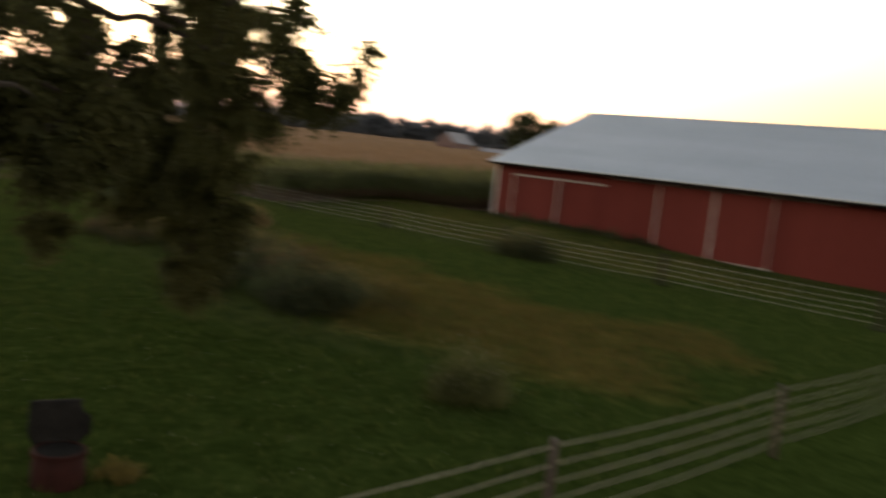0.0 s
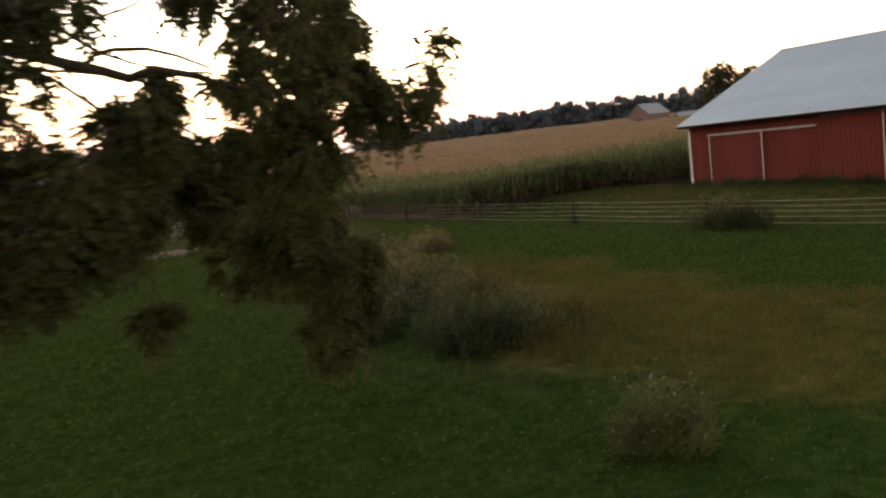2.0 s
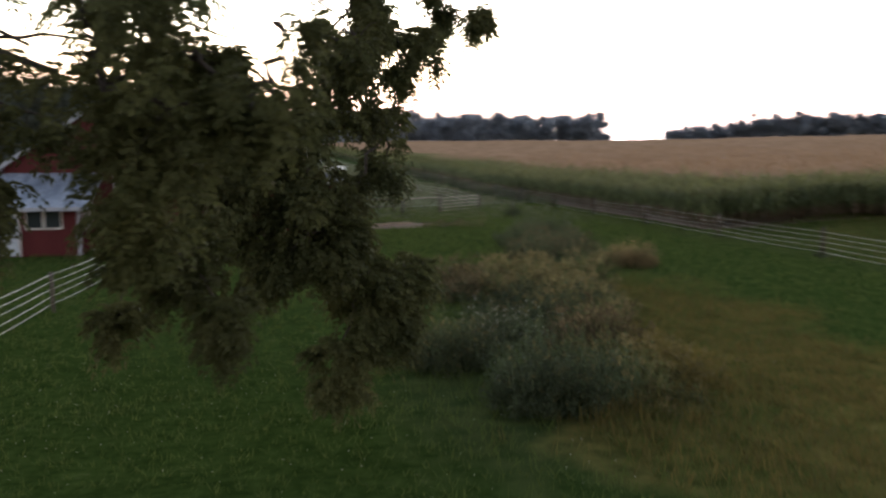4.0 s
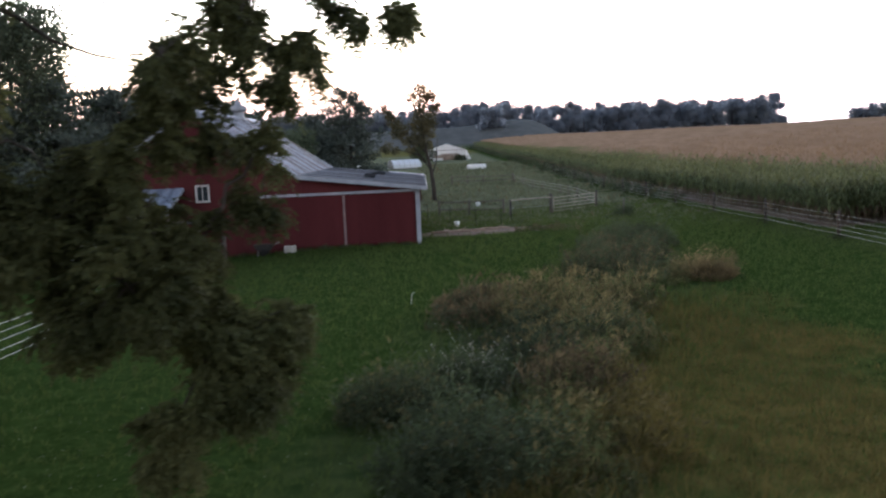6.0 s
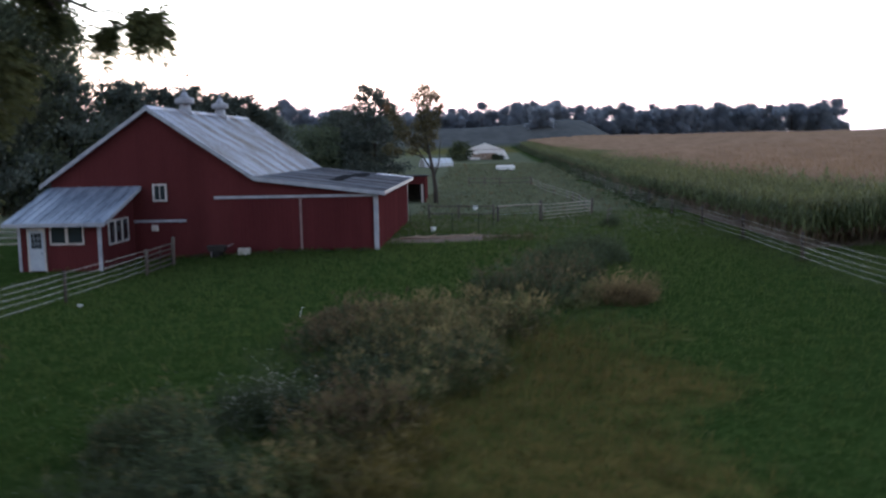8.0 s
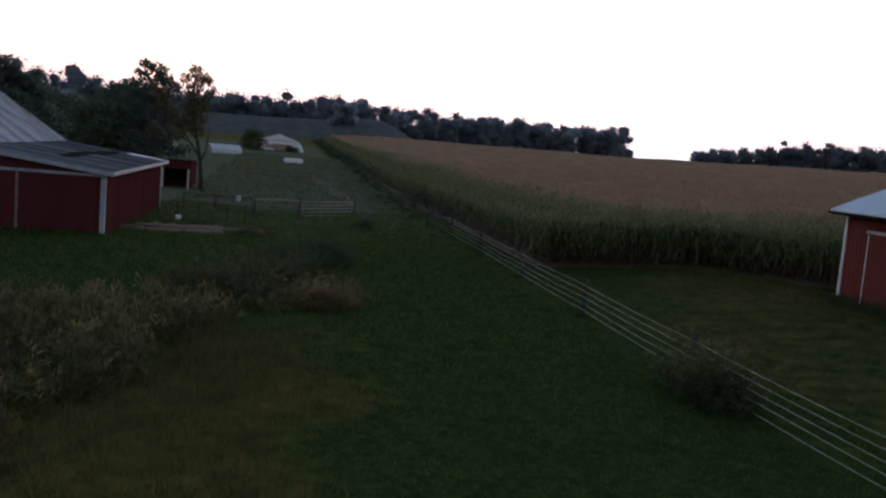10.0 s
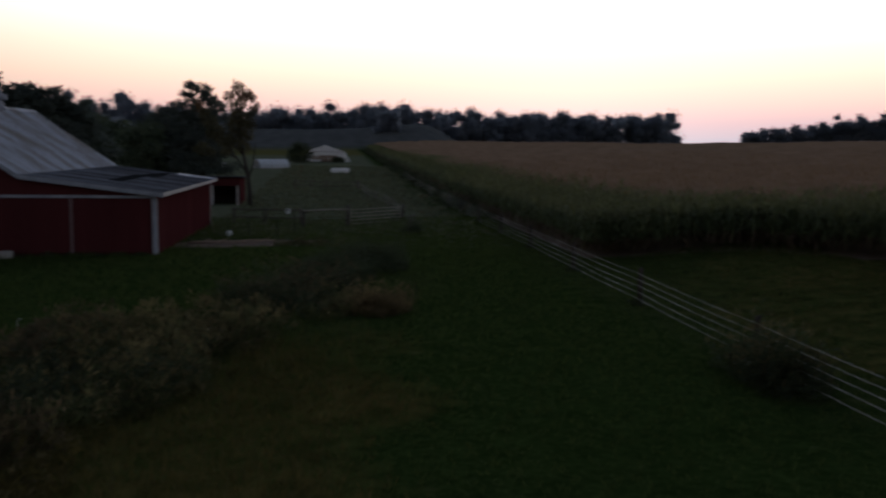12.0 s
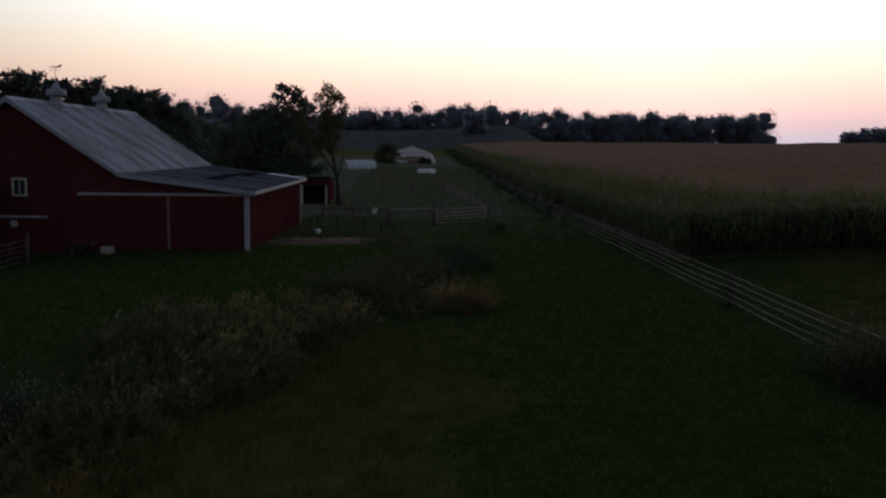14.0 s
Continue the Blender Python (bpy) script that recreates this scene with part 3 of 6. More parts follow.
    part("vent", boxed(-10.35, -9.95, yf - 0.16, yf - 0.03, 1.3, 1.68, soft=0.03), GREY_TRIM, b)
    return b


def cupola(y):
    c = tagged(empty("cupola", APEX, y, RIDGE - 0.25), "white metal roof ventilator with a pointed cap", "ventilator", "ventilators on the barn ridge")
    part("base", tube(bmesh.new(), [(0, 0, 0), (0, 0, 0.35), (0, 0, 0.75)], 0.5, 0.36, 8), BARN_TRIM, c)
    part("drum", tube(bmesh.new(), [(0, 0, 0.75), (0, 0, 1.05)], 0.62, 0.62, 12), BARN_TRIM, c)
    part("brim", tube(bmesh.new(), [(0, 0, 1.05), (0, 0, 1.16)], 0.68, 0.5, 12), BARN_TRIM, c)
    part("cap", tube(bmesh.new(), [(0, 0, 1.16), (0, 0, 1.28), (0, 0, 1.52)], 0.36, 0.16, 10), BARN_TRIM, c)
    part("finial", tube(bmesh.new(), [(0, 0, 1.55), (0, 0, 1.95)], 0.12, 0.03, 6), BARN_TRIM, c)
    return c


red_barn()
cupola(61.7)
cupola(69.9)


def weathervane(y):
    v = tagged(empty("weathervane", APEX, y, RIDGE + 1.68), "dark metal weathervane on the ventilator", "weathervane")
    part("rod", tube(bmesh.new(), [(0, 0, 0), (0, 0, 0.75)], 0.02, 0.015, 5), BLACK, v)
    part("arm", tube(bmesh.new(), [(-0.4, 0, 0.45), (0.4, 0, 0.45)], 0.015, 0.015, 5), BLACK, v)
    part("arrow", prism(bmesh.new(), [(-0.35, 0.68), (0.1, 0.66), (0.42, 0.85), (0.35, 0.62), (0.05, 0.6), (-0.35, 0.62)], -0.012, 0.012), BLACK, v)


weathervane(61.7)
weathervane(69.9)


def annex():
    """Milk house against the barn's front."""
    x0, x1, y0, y1, lo, hi, top = -15.9, -11.4, 49.9, 54.9, -0.75, 2.45, 3.95
    a = tagged(empty("annex", 0, 0, 0), "small red annex with a metal shed roof and white trim", "shed")
    bm = bmesh.new()
    va = [(x0, y0, lo), (x1, y0, lo), (x1, y1, lo), (x0, y1, lo), (x0, y0, hi), (x1, y0, hi), (x1, y1, top), (x0, y1, top)]
    vs = [bm.verts.new(p) for p in va]
    for f in ((0, 1, 5, 4), (1, 2, 6, 5), (2, 3, 7, 6), (3, 0, 4, 7), (4, 5, 6, 7), (3, 2, 1, 0)):
        bm.faces.new([vs[i] for i in f])
    wall = part("wall", bm, BARN_RED, a)
    for i in range(15):
        part("board", boxed(x0 + 0.3 * i + 0.004, x0 + 0.3 * i + 0.296, y0 - 0.03 - 0.005 * (i % 3), y0, lo, hi - 0.05), BARN_RED, wall)
    for i in range(16):
        ya = y0 + 0.1 + 0.3 * i
        part("board", boxed(x1, x1 + 0.03 + 0.005 * (i % 3), ya + 0.004, ya + 0.296, lo, hi + (ya - y0) / 5 * 1.5 - 0.08), BARN_RED, wall)
    n = 12
    slope = (top - hi) / (y1 - y0)
    xs = np.linspace(x0 - 0.55, x1 + 0.5, n + 1)
    ye = y0 - 0.65
    ze = hi - 0.65 * slope
    base = part("roof", boxed(x0 - 0.5, x1 + 0.45, y1 - 0.1, y1 + 0.02, top - 0.2, top - 0.05), ANNEX_TIN, a, "blue-grey ribbed metal roof")
    for p, q in zip(xs, xs[1:]):
        bm = bmesh.new()
        for l0, l1, h in ((p, q - 0.004, 0.05), (p, p + 0.05, 0.085)):
            vv = [bm.verts.new(c) for c in ((l0, ye, ze), (l1, ye, ze), (l1, y1 + 0.08, top + 0.024), (l0, y1 + 0.08, top + 0.024),
                                            (l0, ye, ze + h), (l1, ye, ze + h), (l1, y1 + 0.08, top + 0.024 + h), (l0, y1 + 0.08, top + 0.024 + h))]
            for f in ((0, 1, 5, 4), (1, 2, 6, 5), (2, 3, 7, 6), (3, 0, 4, 7), (4, 5, 6, 7), (3, 2, 1, 0)):
                bm.faces.new([vv[i] for i in f])
        part("roof_sheet", bm, ANNEX_TIN, base)
    part("fascia", boxed(x0 - 0.6, x1 + 0.55, ye - 0.05, ye - 0.005, ze - 0.14, ze + 0.06), BARN_TRIM, a)
    for x in (x1 + 0.5, x0 - 0.6):
        bm = bmesh.new()
        vv = [bm.verts.new(c) for c in ((x, ye, ze - 0.14), (x + 0.05, ye, ze - 0.14), (x + 0.05, y1, top - 0.14), (x, y1, top - 0.14), (x, ye, ze + 0.06), (x + 0.05, ye, ze + 0.06), (x + 0.05, y1, top + 0.06), (x, y1, top + 0.06))]
        for f in ((0, 1, 5, 4), (1, 2, 6, 5), (2, 3, 7, 6), (3, 0, 4, 7), (4, 5, 6, 7), (3, 2, 1, 0)):
            bm.faces.new([vv[i] for i in f])
        part("bargeboard", bm, BARN_TRIM, a)
    part("corner_trim", boxed(x1 - 0.1, x1 + 0.06, y0 - 0.07, y0 + 0.1, lo, hi - 0.06), BARN_TRIM, a)
    part("corner_trim", boxed(x0 - 0.06, x0 + 0.1, y0 - 0.07, y0 + 0.1, lo, hi - 0.06), BARN_TRIM, a)
    d = part("door", boxed(-15.32, -14.5, y0 - 0.09, y0 - 0.04, -0.33, 1.9), DOOR_BLUE, a, "pale blue panelled door with a glazed top")
    for p, q in ((-15.42, -15.32), (-14.5, -14.4)):
        part("frame", boxed(p, q, y0 - 0.11, y0 - 0.03, -0.4, 2.02), GREY_TRIM, d)
    part("frame", boxed(-15.32, -14.5, y0 - 0.11, y0 - 0.03, 1.9, 2.02), GREY_TRIM, d)
    for i in range(3):
        for j in range(3):
            part("pane", boxed(-15.2 + 0.2 * i, -15.02 + 0.2 * i, y0 - 0.098, y0 - 0.09, 0.9 + 0.29 * j, 1.16 + 0.29 * j), GLASS, d)
    part("handle", tube(bmesh.new(), [(-14.6, y0 - 0.16, 0.62), (-14.6, y0 - 0.09, 0.62)], 0.04, 0.03, 8), BLACK, d)
    for x, w in ((-14.15, 0.95), (-13.2, 0.95)):
        win = part("window", boxed(x + 0.08, x + w - 0.08, y0 - 0.06, y0 - 0.035, 1.18, 2.2), GLASS, a, "white-framed window")
        for p, q, r, s in ((x, x + 0.08, 1.08, 2.3), (x + w - 0.08, x + w, 1.08, 2.3), (x + 0.08, x + w - 0.08, 2.2, 2.3), (x + 0.08, x + w - 0.08, 1.08, 1.18)):
            part("frame", boxed(p, q, y0 - 0.1, y0 - 0.03, r, s), GREY_TRIM, win)
    for i in range(3):
        y = 50.95 + 0.95 * i
        win = part("window", boxed(x1 + 0.035, x1 + 0.06, y + 0.07, y + 0.85, 1.0, 2.2), GLASS, a, "white-framed window")
        for p, q, r, s in ((y, y + 0.07, 0.9, 2.3), (y + 0.85, y + 0.92, 0.9, 2.3), (y + 0.07, y + 0.85, 2.2, 2.3), (y + 0.07, y + 0.85, 0.9, 1.0)):
            part("frame", boxed(x1 + 0.03, x1 + 0.1, p, q, r, s), GREY_TRIM, win)
    return a


annex()

# ---- long machine shed ----


def machine_shed():
    x0, x1, y0, y1 = 39.06, 60.9, 3.0, 40.3
    lo, eave, rid, rx = -0.2, 5.35, 9.9, 50.0
    s = tagged(empty("machine_shed", 0, 0, 0), "long red shed with a pale ribbed metal roof", "barn")
    part("wall", prism(bmesh.new(), [(x0, lo), (x1, lo), (x1, eave), (rx, rid - 0.12), (x0, eave)], y0, y1), SHED_RED, s)
    side = part("front_wall", boxed(x0 - 0.02, x0, y0, y1, lo, eave), SHED_RED, s, "red ribbed metal wall")
    y = y0
    while y < y1 - 0.1:
        bm = boxed(x0 - 0.032, x0 - 0.02, y + 0.003, y + 0.3, lo, eave)
        box(bm, x0 - 0.05, x0 - 0.032, y + 0.01, y + 0.05, lo, eave)
        part("panel", bm, SHED_RED, side)
        y += 0.303
    # band of darker red: the eave's shade is put into its colour
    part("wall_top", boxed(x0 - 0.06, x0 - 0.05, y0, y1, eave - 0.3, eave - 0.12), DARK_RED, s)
    k = (rid - eave) / (rx - x0)
    ex = x0 - 0.75
    ez = rid - (rx - ex) * k
    left = part("roof", slanted(rx, rid, ex, ez, y0 - 0.3, y1 + 0.3, 0.06), STEEL, s, "pale blue-grey ribbed metal roof")
    roof_sheets("roof_sheet", (rx, rid), (ex, ez), y0 - 0.3, y1 + 0.3, STEEL, left, 0.31, 0.02, 0.025)
    right = part("roof", slanted(rx, rid, x1 + 0.75, ez, y0 - 0.3, y1 + 0.3, 0.06), STEEL, s)
    roof_sheets("roof_sheet", (rx, rid), (x1 + 0.75, ez), y0 - 0.3, y1 + 0.3, STEEL, right, 0.93, 0.02, 0.025)
    part("ridge_cap", prism(bmesh.new(), [(rx - 0.25, rid - 0.05), (rx, rid + 0.09), (rx + 0.25, rid - 0.05), (rx, rid + 0.04)], y0 - 0.3, y1 + 0.32), STEEL, s)
    part("fascia", boxed(ex - 0.05, ex - 0.005, y0 - 0.3, y1 + 0.3, ez - 0.035, ez + 0.025), WHITE, s)
    # black, so the shadow line below the roof edge is in the gutter's colour
    part("gutter", boxed(ex - 0.13, ex - 0.055, y0 - 0.3, y1 + 0.3, ez - 0.17, ez - 0.045, soft=0.02), BLACK, s, "dark eave gutter")
    # darker than the wall's red, with the shade below the eave put in
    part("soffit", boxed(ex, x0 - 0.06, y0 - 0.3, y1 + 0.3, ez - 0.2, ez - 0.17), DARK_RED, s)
    for p, q in ((ex, ez), (x1 + 0.75, ez)):
        part("bargeboard", slanted(rx, rid + 0.03, p, q + 0.03, y1 + 0.305, y1 + 0.35, 0.22), WHITE, s)
    part("corner_trim", boxed(x0 - 0.09, x0 + 0.1, y1 - 0.13, y1 + 0.04, lo, eave), WHITE, s)
    xf = x0 - 0.055
    # the low sliding door and the tall pair
    part("door_track", boxed(xf - 0.14, xf, 30.3, 38.6, 4.17, 4.30), GREY_TRIM, s)
    d = part("sliding_door", boxed(xf - 0.05, xf, 34.25, 38.5, 0.75, 4.13), SHED_RED, s, "red sliding door with white edges")
    part("edge_trim", boxed(xf - 0.09, xf - 0.05, 38.47, 38.51, 0.75, 4.13), WHITE, d)
    part("edge_trim", boxed(xf - 0.09, xf - 0.05, 34.22, 34.27, 0.75, 4.13), WHITE, d)
    # this track's darker colour holds the shade of the eave above it
    part("door_track", boxed(xf - 0.16, xf, 14.2, 30.0, 4.69, 4.83), GREYED_RED, s)
    for y, z in ((26.1, 22.1), (22.05, 18.2)):
        d = part("sliding_door", boxed(xf - 0.05, xf, z, y, 0.5, 4.68), SHED_RED, s, "tall red sliding door with white edges")
        part("edge_trim", boxed(xf - 0.09, xf - 0.05, y - 0.05, y, 0.5, 4.68), WHITE, d)
        part("edge_trim", boxed(xf - 0.088, xf - 0.05, z, z + 0.05, 0.5, 4.68), GREY_TRIM, d)
    part("sill", boxed(xf - 0.12, xf, 18.0, 26.3, 0.2, 0.5), CONCRETE, s)


machine_shed()

# ---- run-in shed behind the barn ----


def run_in_shed():
    x0, x1, y0, y1, lo, hi = -6.0, 3.5, 99.0, 104.5, -0.8, 2.95
    s = tagged(empty("run_in_shed", 0, 0, 0), "low red open-fronted shed, dark inside", "shed")
    part("back_wall", boxed(x0, x1, y1 - 0.1, y1, lo, hi - 0.3), DARK_RED, s)
    part("side_wall", boxed(x1 - 0.1, x1, y0, y1 - 0.1, lo, hi - 0.15), BARN_RED, s)
    part("side_wall", boxed(x0, x0 + 0.1, y0, y1 - 0.1, lo, hi - 0.15), BARN_RED, s)
    part("lintel", boxed(x0 + 0.1, x1 - 0.1, y0, y0 + 0.1, hi - 0.95, hi - 0.1), DARK_RED, s)
    for x in (x1 - 0.3, 0.6, -2.6):
        part("post", boxed(x - 0.1, x + 0.12, y0 - 0.03, y0 + 0.12, lo, hi - 0.96), GREY_TRIM, s)
    # near-black panel added for the shade inside the open front
    part("shade_panel", boxed(x0 + 0.1, x1 - 0.1, y1 - 0.16, y1 - 0.1, lo, hi - 0.3), DARK, s)
    bm = bmesh.new()
    vv = [bm.verts.new(c) for c in ((x0 - 0.3, y0 - 0.5, hi), (x1 + 0.3, y0 - 0.5, hi), (x1 + 0.3, y1 + 0.3, hi - 0.3), (x0 - 0.3, y1 + 0.3, hi - 0.3), (x0 - 0.3, y0 - 0.5, hi + 0.08), (x1 + 0.3, y0 - 0.5, hi + 0.08), (x1 + 0.3, y1 + 0.3, hi - 0.22), (x0 - 0.3, y1 + 0.3, hi - 0.22))]
    for f in ((0, 1, 5, 4), (1, 2, 6, 5), (2, 3, 7, 6), (3, 0, 4, 7), (4, 5, 6, 7), (3, 2, 1, 0)):
        bm.faces.new([vv[i] for i in f])
    part("roof", bm, FLAT_TIN, s)


run_in_shed()

# ---- fences ----


def rail_fence(name, label, points, heights, parent_group="", post_r=0.07, height=1.38, rail=0.0085, sag=0.02, rail_material=None, post_material=None, tall=None):
    """Posts at the points, with rails from post to post."""
    x0, y0 = points[0]
    f = tagged(empty(name, x0, y0, ground(x0, y0)), label, "fence", parent_group)
    zs = [ground(x, y) for x, y in points]
    for i, (x, y) in enumerate(points):
        lean = 0.03 * math.sin(i * 2.3)
        bm = tube(bmesh.new(), [(x - x0, y - y0, zs[i] - zs[0] - 0.3), (x - x0 + lean * 0.5, y - y0, zs[i] - zs[0] + height * 0.6), (x - x0 + lean, y - y0 + lean * 0.5, zs[i] - zs[0] + height)], post_r * 1.05, post_r * 0.92, 8)
        part("post", bm, post_material or WOOD, f)
    for i, ((xa, ya), (xb, yb)) in enumerate(zip(points, points[1:])):
        for j, h in enumerate(heights):
            a = Vector((xa - x0 - post_r, ya - y0, zs[i] - zs[0] + h))
            b = Vector((xb - x0 - post_r, yb - y0, zs[i + 1] - zs[0] + h))
            pts = bent(a, b, -sag - 0.012 * ((i * 3 + j * 5) % 4), 4)
            part("rail", tube(bmesh.new(), pts, rail, rail, 5), rail_material or RAIL, f)
    return f


FIVE = (0.28, 0.54, 0.79, 1.04, 1.29)
rail_fence("pasture_fence", "five-rail pasture fence with wooden posts and pale strands", [(25.5, 7.1 + 10.03 * i) for i in range(16)], FIVE, post_r=0.10, height=1.5, rail=0.0075, rail_material=STRAND, post_material=OLD_POST)
rail_fence("lawn_fence", "five-rail fence with wooden posts and pale strands", [(4.2 + 6.9 * i, 1.75) for i in range(-2, 4)], FIVE, rail=0.0085)
rail_fence("yard_fence", "white-railed fence beside the red annex", [(-7.95, 47.4), (-8.1, 38.6), (-8.9, 30.2), (-9.4, 21.8)], FIVE, rail=0.0105, rail_material=STRAND)


def rail_gate(x0, y0, x1, y1, label, bars=5, height=1.3, material=None):
    """A tubular gate between two points."""
    z = ground((x0 + x1) / 2, (y0 + y1) / 2)
    way = Vector((x1 - x0, y1 - y0, 0))
    g = tagged(empty("gate", x0, y0, z, math.degrees(math.atan2(way.y, way.x))), label, "gate")
    n = way.length
    for x in (0.08, n - 0.08):
        part("upright", tube(bmesh.new(), [(x, 0, 0.02), (x, 0, height)], 0.035, 0.035, 6), material or GATE, g)
    part("brace", tube(bmesh.new(), [(n / 2, 0, 0.15), (n / 2, 0, height - 0.02)], 0.028, 0.028, 6), material or GATE, g)
    for i in range(bars):
        h = 0.16 + (height - 0.2) * i / (bars - 1)
        part("bar", tube(bmesh.new(), [(0.08, 0, h), (n - 0.08, 0, h)], 0.04, 0.04, 6), material or GATE, g)
    return g


def wood_post(x, y, h, r=0.11, label="weathered wooden gate post"):
    p = tagged(new("gate_post", None), label, "post", "gate posts")
    p.matrix_basis = pose(x, y, ground(x, y))
    part("shaft", tube(bmesh.new(), [(0, 0, -0.3), (0, 0, h * 0.5), (0.02, 0, h)], r, r * 0.93, 8), WOOD, p)
    return p


rail_gate(-7.95, 47.55, -7.9, 51.2, "weathered five-bar gate beside the annex", 5, 1.3, WOOD)
wood_post(-7.9, 51.4, 1.6)
wood_post(10.9, 75.2, 1.5)
wood_post(14.45, 76.1, 1.75, 0.15)
wood_post(19.3, 80.9, 1.5)
rail_gate(14.65, 76.3, 19.15, 80.7, "weathered wooden five-bar gate between posts", 5, 1.35, GATE_WOOD)
bar = tagged(empty("pole_rail", 10.9, 75.2, ground(10.9, 75.2)), "single wooden pole rail between posts", "fence")
part("pole", tube(bmesh.new(), bent((0, -0.1, 1.42), (3.55, 0.8, 1.5), 0.02), 0.075, 0.065, 6), GATE_WOOD, bar)
part("wire", tube(bmesh.new(), bent((0, -0.1, 0.75), (3.55, 0.8, 0.8), -0.02), 0.012, 0.012, 4), GATE, bar)
rail_gate(18.75, 67.9, 19.4, 70.3, "short pale wooden gate overgrown with weeds", 4, 1.3, WOOD)
rail_fence("paddock_fence", "low paddock fence of thin wooden rails", [(19.3, 81.0), (19.25, 85.5), (19.2, 90.0), (19.05, 94.5), (18.9, 99.0), (18.2, 107.5), (17.5, 112.0), (17.2, 119.6), (16.8, 127.0)], (0.45, 0.8, 1.1), post_r=0.07, rail=0.024, height=1.2, rail_material=GATE_WOOD)
rail_fence("poultry_fence", "thin wire fence on slim posts", [(3.9, 72.2), (5.6, 69.6), (7.4, 66.3), (9.3, 66.6), (10.4, 69.8), (10.9, 75.0)], (0.2, 0.45, 0.7, 0.95, 1.2), post_r=0.024, height=1.45, rail=0.005, rail_material=WOOD, post_material=BLACK)
rail_fence("corral_fence", "dark wooden corral rails", [(5.0, 79.2), (7.6, 78.6), (10.6, 78.0)], (0.6, 1.25), post_r=0.09, rail=0.05, rail_material=WOOD)
rail_fence("corral_fence", "dark two-rail fence across the pasture", [(8.0, 128.0), (10.2, 127.6), (12.3, 125.4), (16.6, 127.2)], (0.6, 1.15), post_r=0.09, rail=0.05, rail_material=WOOD)
rail_fence("board_fence", "pale board fence behind the annex", [(-30.0, 62.0), (-26.0, 61.6), (-22.0, 61.3), (-18.2, 61.0)], (0.4, 0.8, 1.2), rail=0.06)

# ---- far side of the pasture ----


def solid_sheet(pts, faces):
    """A thin sheet of fabric or board through the points."""
    bm = bmesh.new()
    a, b, c = (Vector(p) for p in pts[:3])
    back = -(b - a).cross(c - a).normalized() * 0.03
    front, rear = [bm.verts.new(p) for p in pts], [bm.verts.new(Vector(p) + back) for p in pts]
    for f in faces:
        bm.faces.new([front[i] for i in f])
        bm.faces.new([rear[i] for i in reversed(f)])
        for i, k in zip(f, f[1:] + f[:1]):
            bm.faces.new((front[k], front[i], rear[i], rear[k]))
    return bm


def party_tent(x, y):
    z = ground(x, y)
    t = tagged(empty("tent", x, y, z), "white frame tent with an open front", "tent")
    w, d, e, top = 4.9, 4.4, 2.7, 4.4
    part("roof", solid_sheet([(-w - 0.1, -d, e), (0, -d, top), (0, d, top), (-w - 0.1, d, e)], [(0, 1, 2, 3)]), TARP, t)
    part("roof", solid_sheet([(0.01, -d, top), (w + 0.1, -d, e), (w + 0.1, d, e), (0.01, d, top)], [(0, 1, 2, 3)]), TARP, t)
    part("gable", solid_sheet([(-w, -d + 0.05, e), (w, -d + 0.05, e), (0, -d + 0.05, top - 0.05)], [(0, 1, 2)]), TARP, t)
    # dull strip painted in for the shadow between gable and valance
    part("gable_shade_line", boxed(-w, w, -d - 0.05, -d, e - 0.12, e - 0.02), GREYED_RED, t)
    part("valance", boxed(-w, w, -d - 0.03, -d + 0.02, e - 0.5, e - 0.13), TARP, t)
    for px in (w, -w):
        part("side_curtain", solid_sheet([(px, -d, 0), (px, d, 0), (px, d, e), (px, -d, e)], [(0, 1, 2, 3)]), TARP, t)
    part("loose_curtain", solid_sheet([(w, -d, 0), (w + 1.7, -d + 2.5, 0), (w + 0.5, -d + 1.2, e - 0.3), (w, -d, e - 0.1)], [(0, 1, 2, 3)]), TARP, t)
    part("back_curtain", solid_sheet([(-w, d, 0), (w, d, 0), (w, d, e), (-w, d, e)], [(0, 1, 2, 3)]), TARP, t)
    part("drape", solid_sheet([(-3.4, -d + 0.1, e - 0.5), (-1.2, -d + 0.1, e - 0.5), (-1.9, -d + 0.2, e - 1.35), (-2.5, -d + 0.2, e - 1.3)], [(0, 1, 2, 3)]), TARP, t)
    for px in (-w + 0.15, -w + 1.1, w - 1.9):
        part("pole", boxed(px - 0.13, px + 0.13, -d - 0.02, -d + 0.2, 0, e), TARP, t)
    part("front_panel", solid_sheet([(w - 1.8, -d, 0), (w, -d, 0), (w, -d, e - 0.4), (w - 1.8, -d, e - 0.4)], [(0, 1, 2, 3)]), TARP, t)
    part("low_panel", solid_sheet([(-w + 1.1, -d, 0), (-1.2, -d, 0), (-1.2, -d, 0.55), (-w + 1.1, -d, 0.7)], [(0, 1, 2, 3)]), TARP, t)


party_tent(11.1, 246)
# made-up slabs that give the tent's dark opening a brown tone
boards = tagged(empty("tent_filler", 10.9, 244.2, ground(10.9, 244.2)), "brown slabs added to tone the tent's opening", "boards")
for k in range(6):
    part("board", boxed(-3.4 + 0.2 * (k % 2), 3.3 + 0.15 * (k % 3), -0.55, 0.55, 0.29 * k, 0.29 * k + 0.25), LOGS, boards)


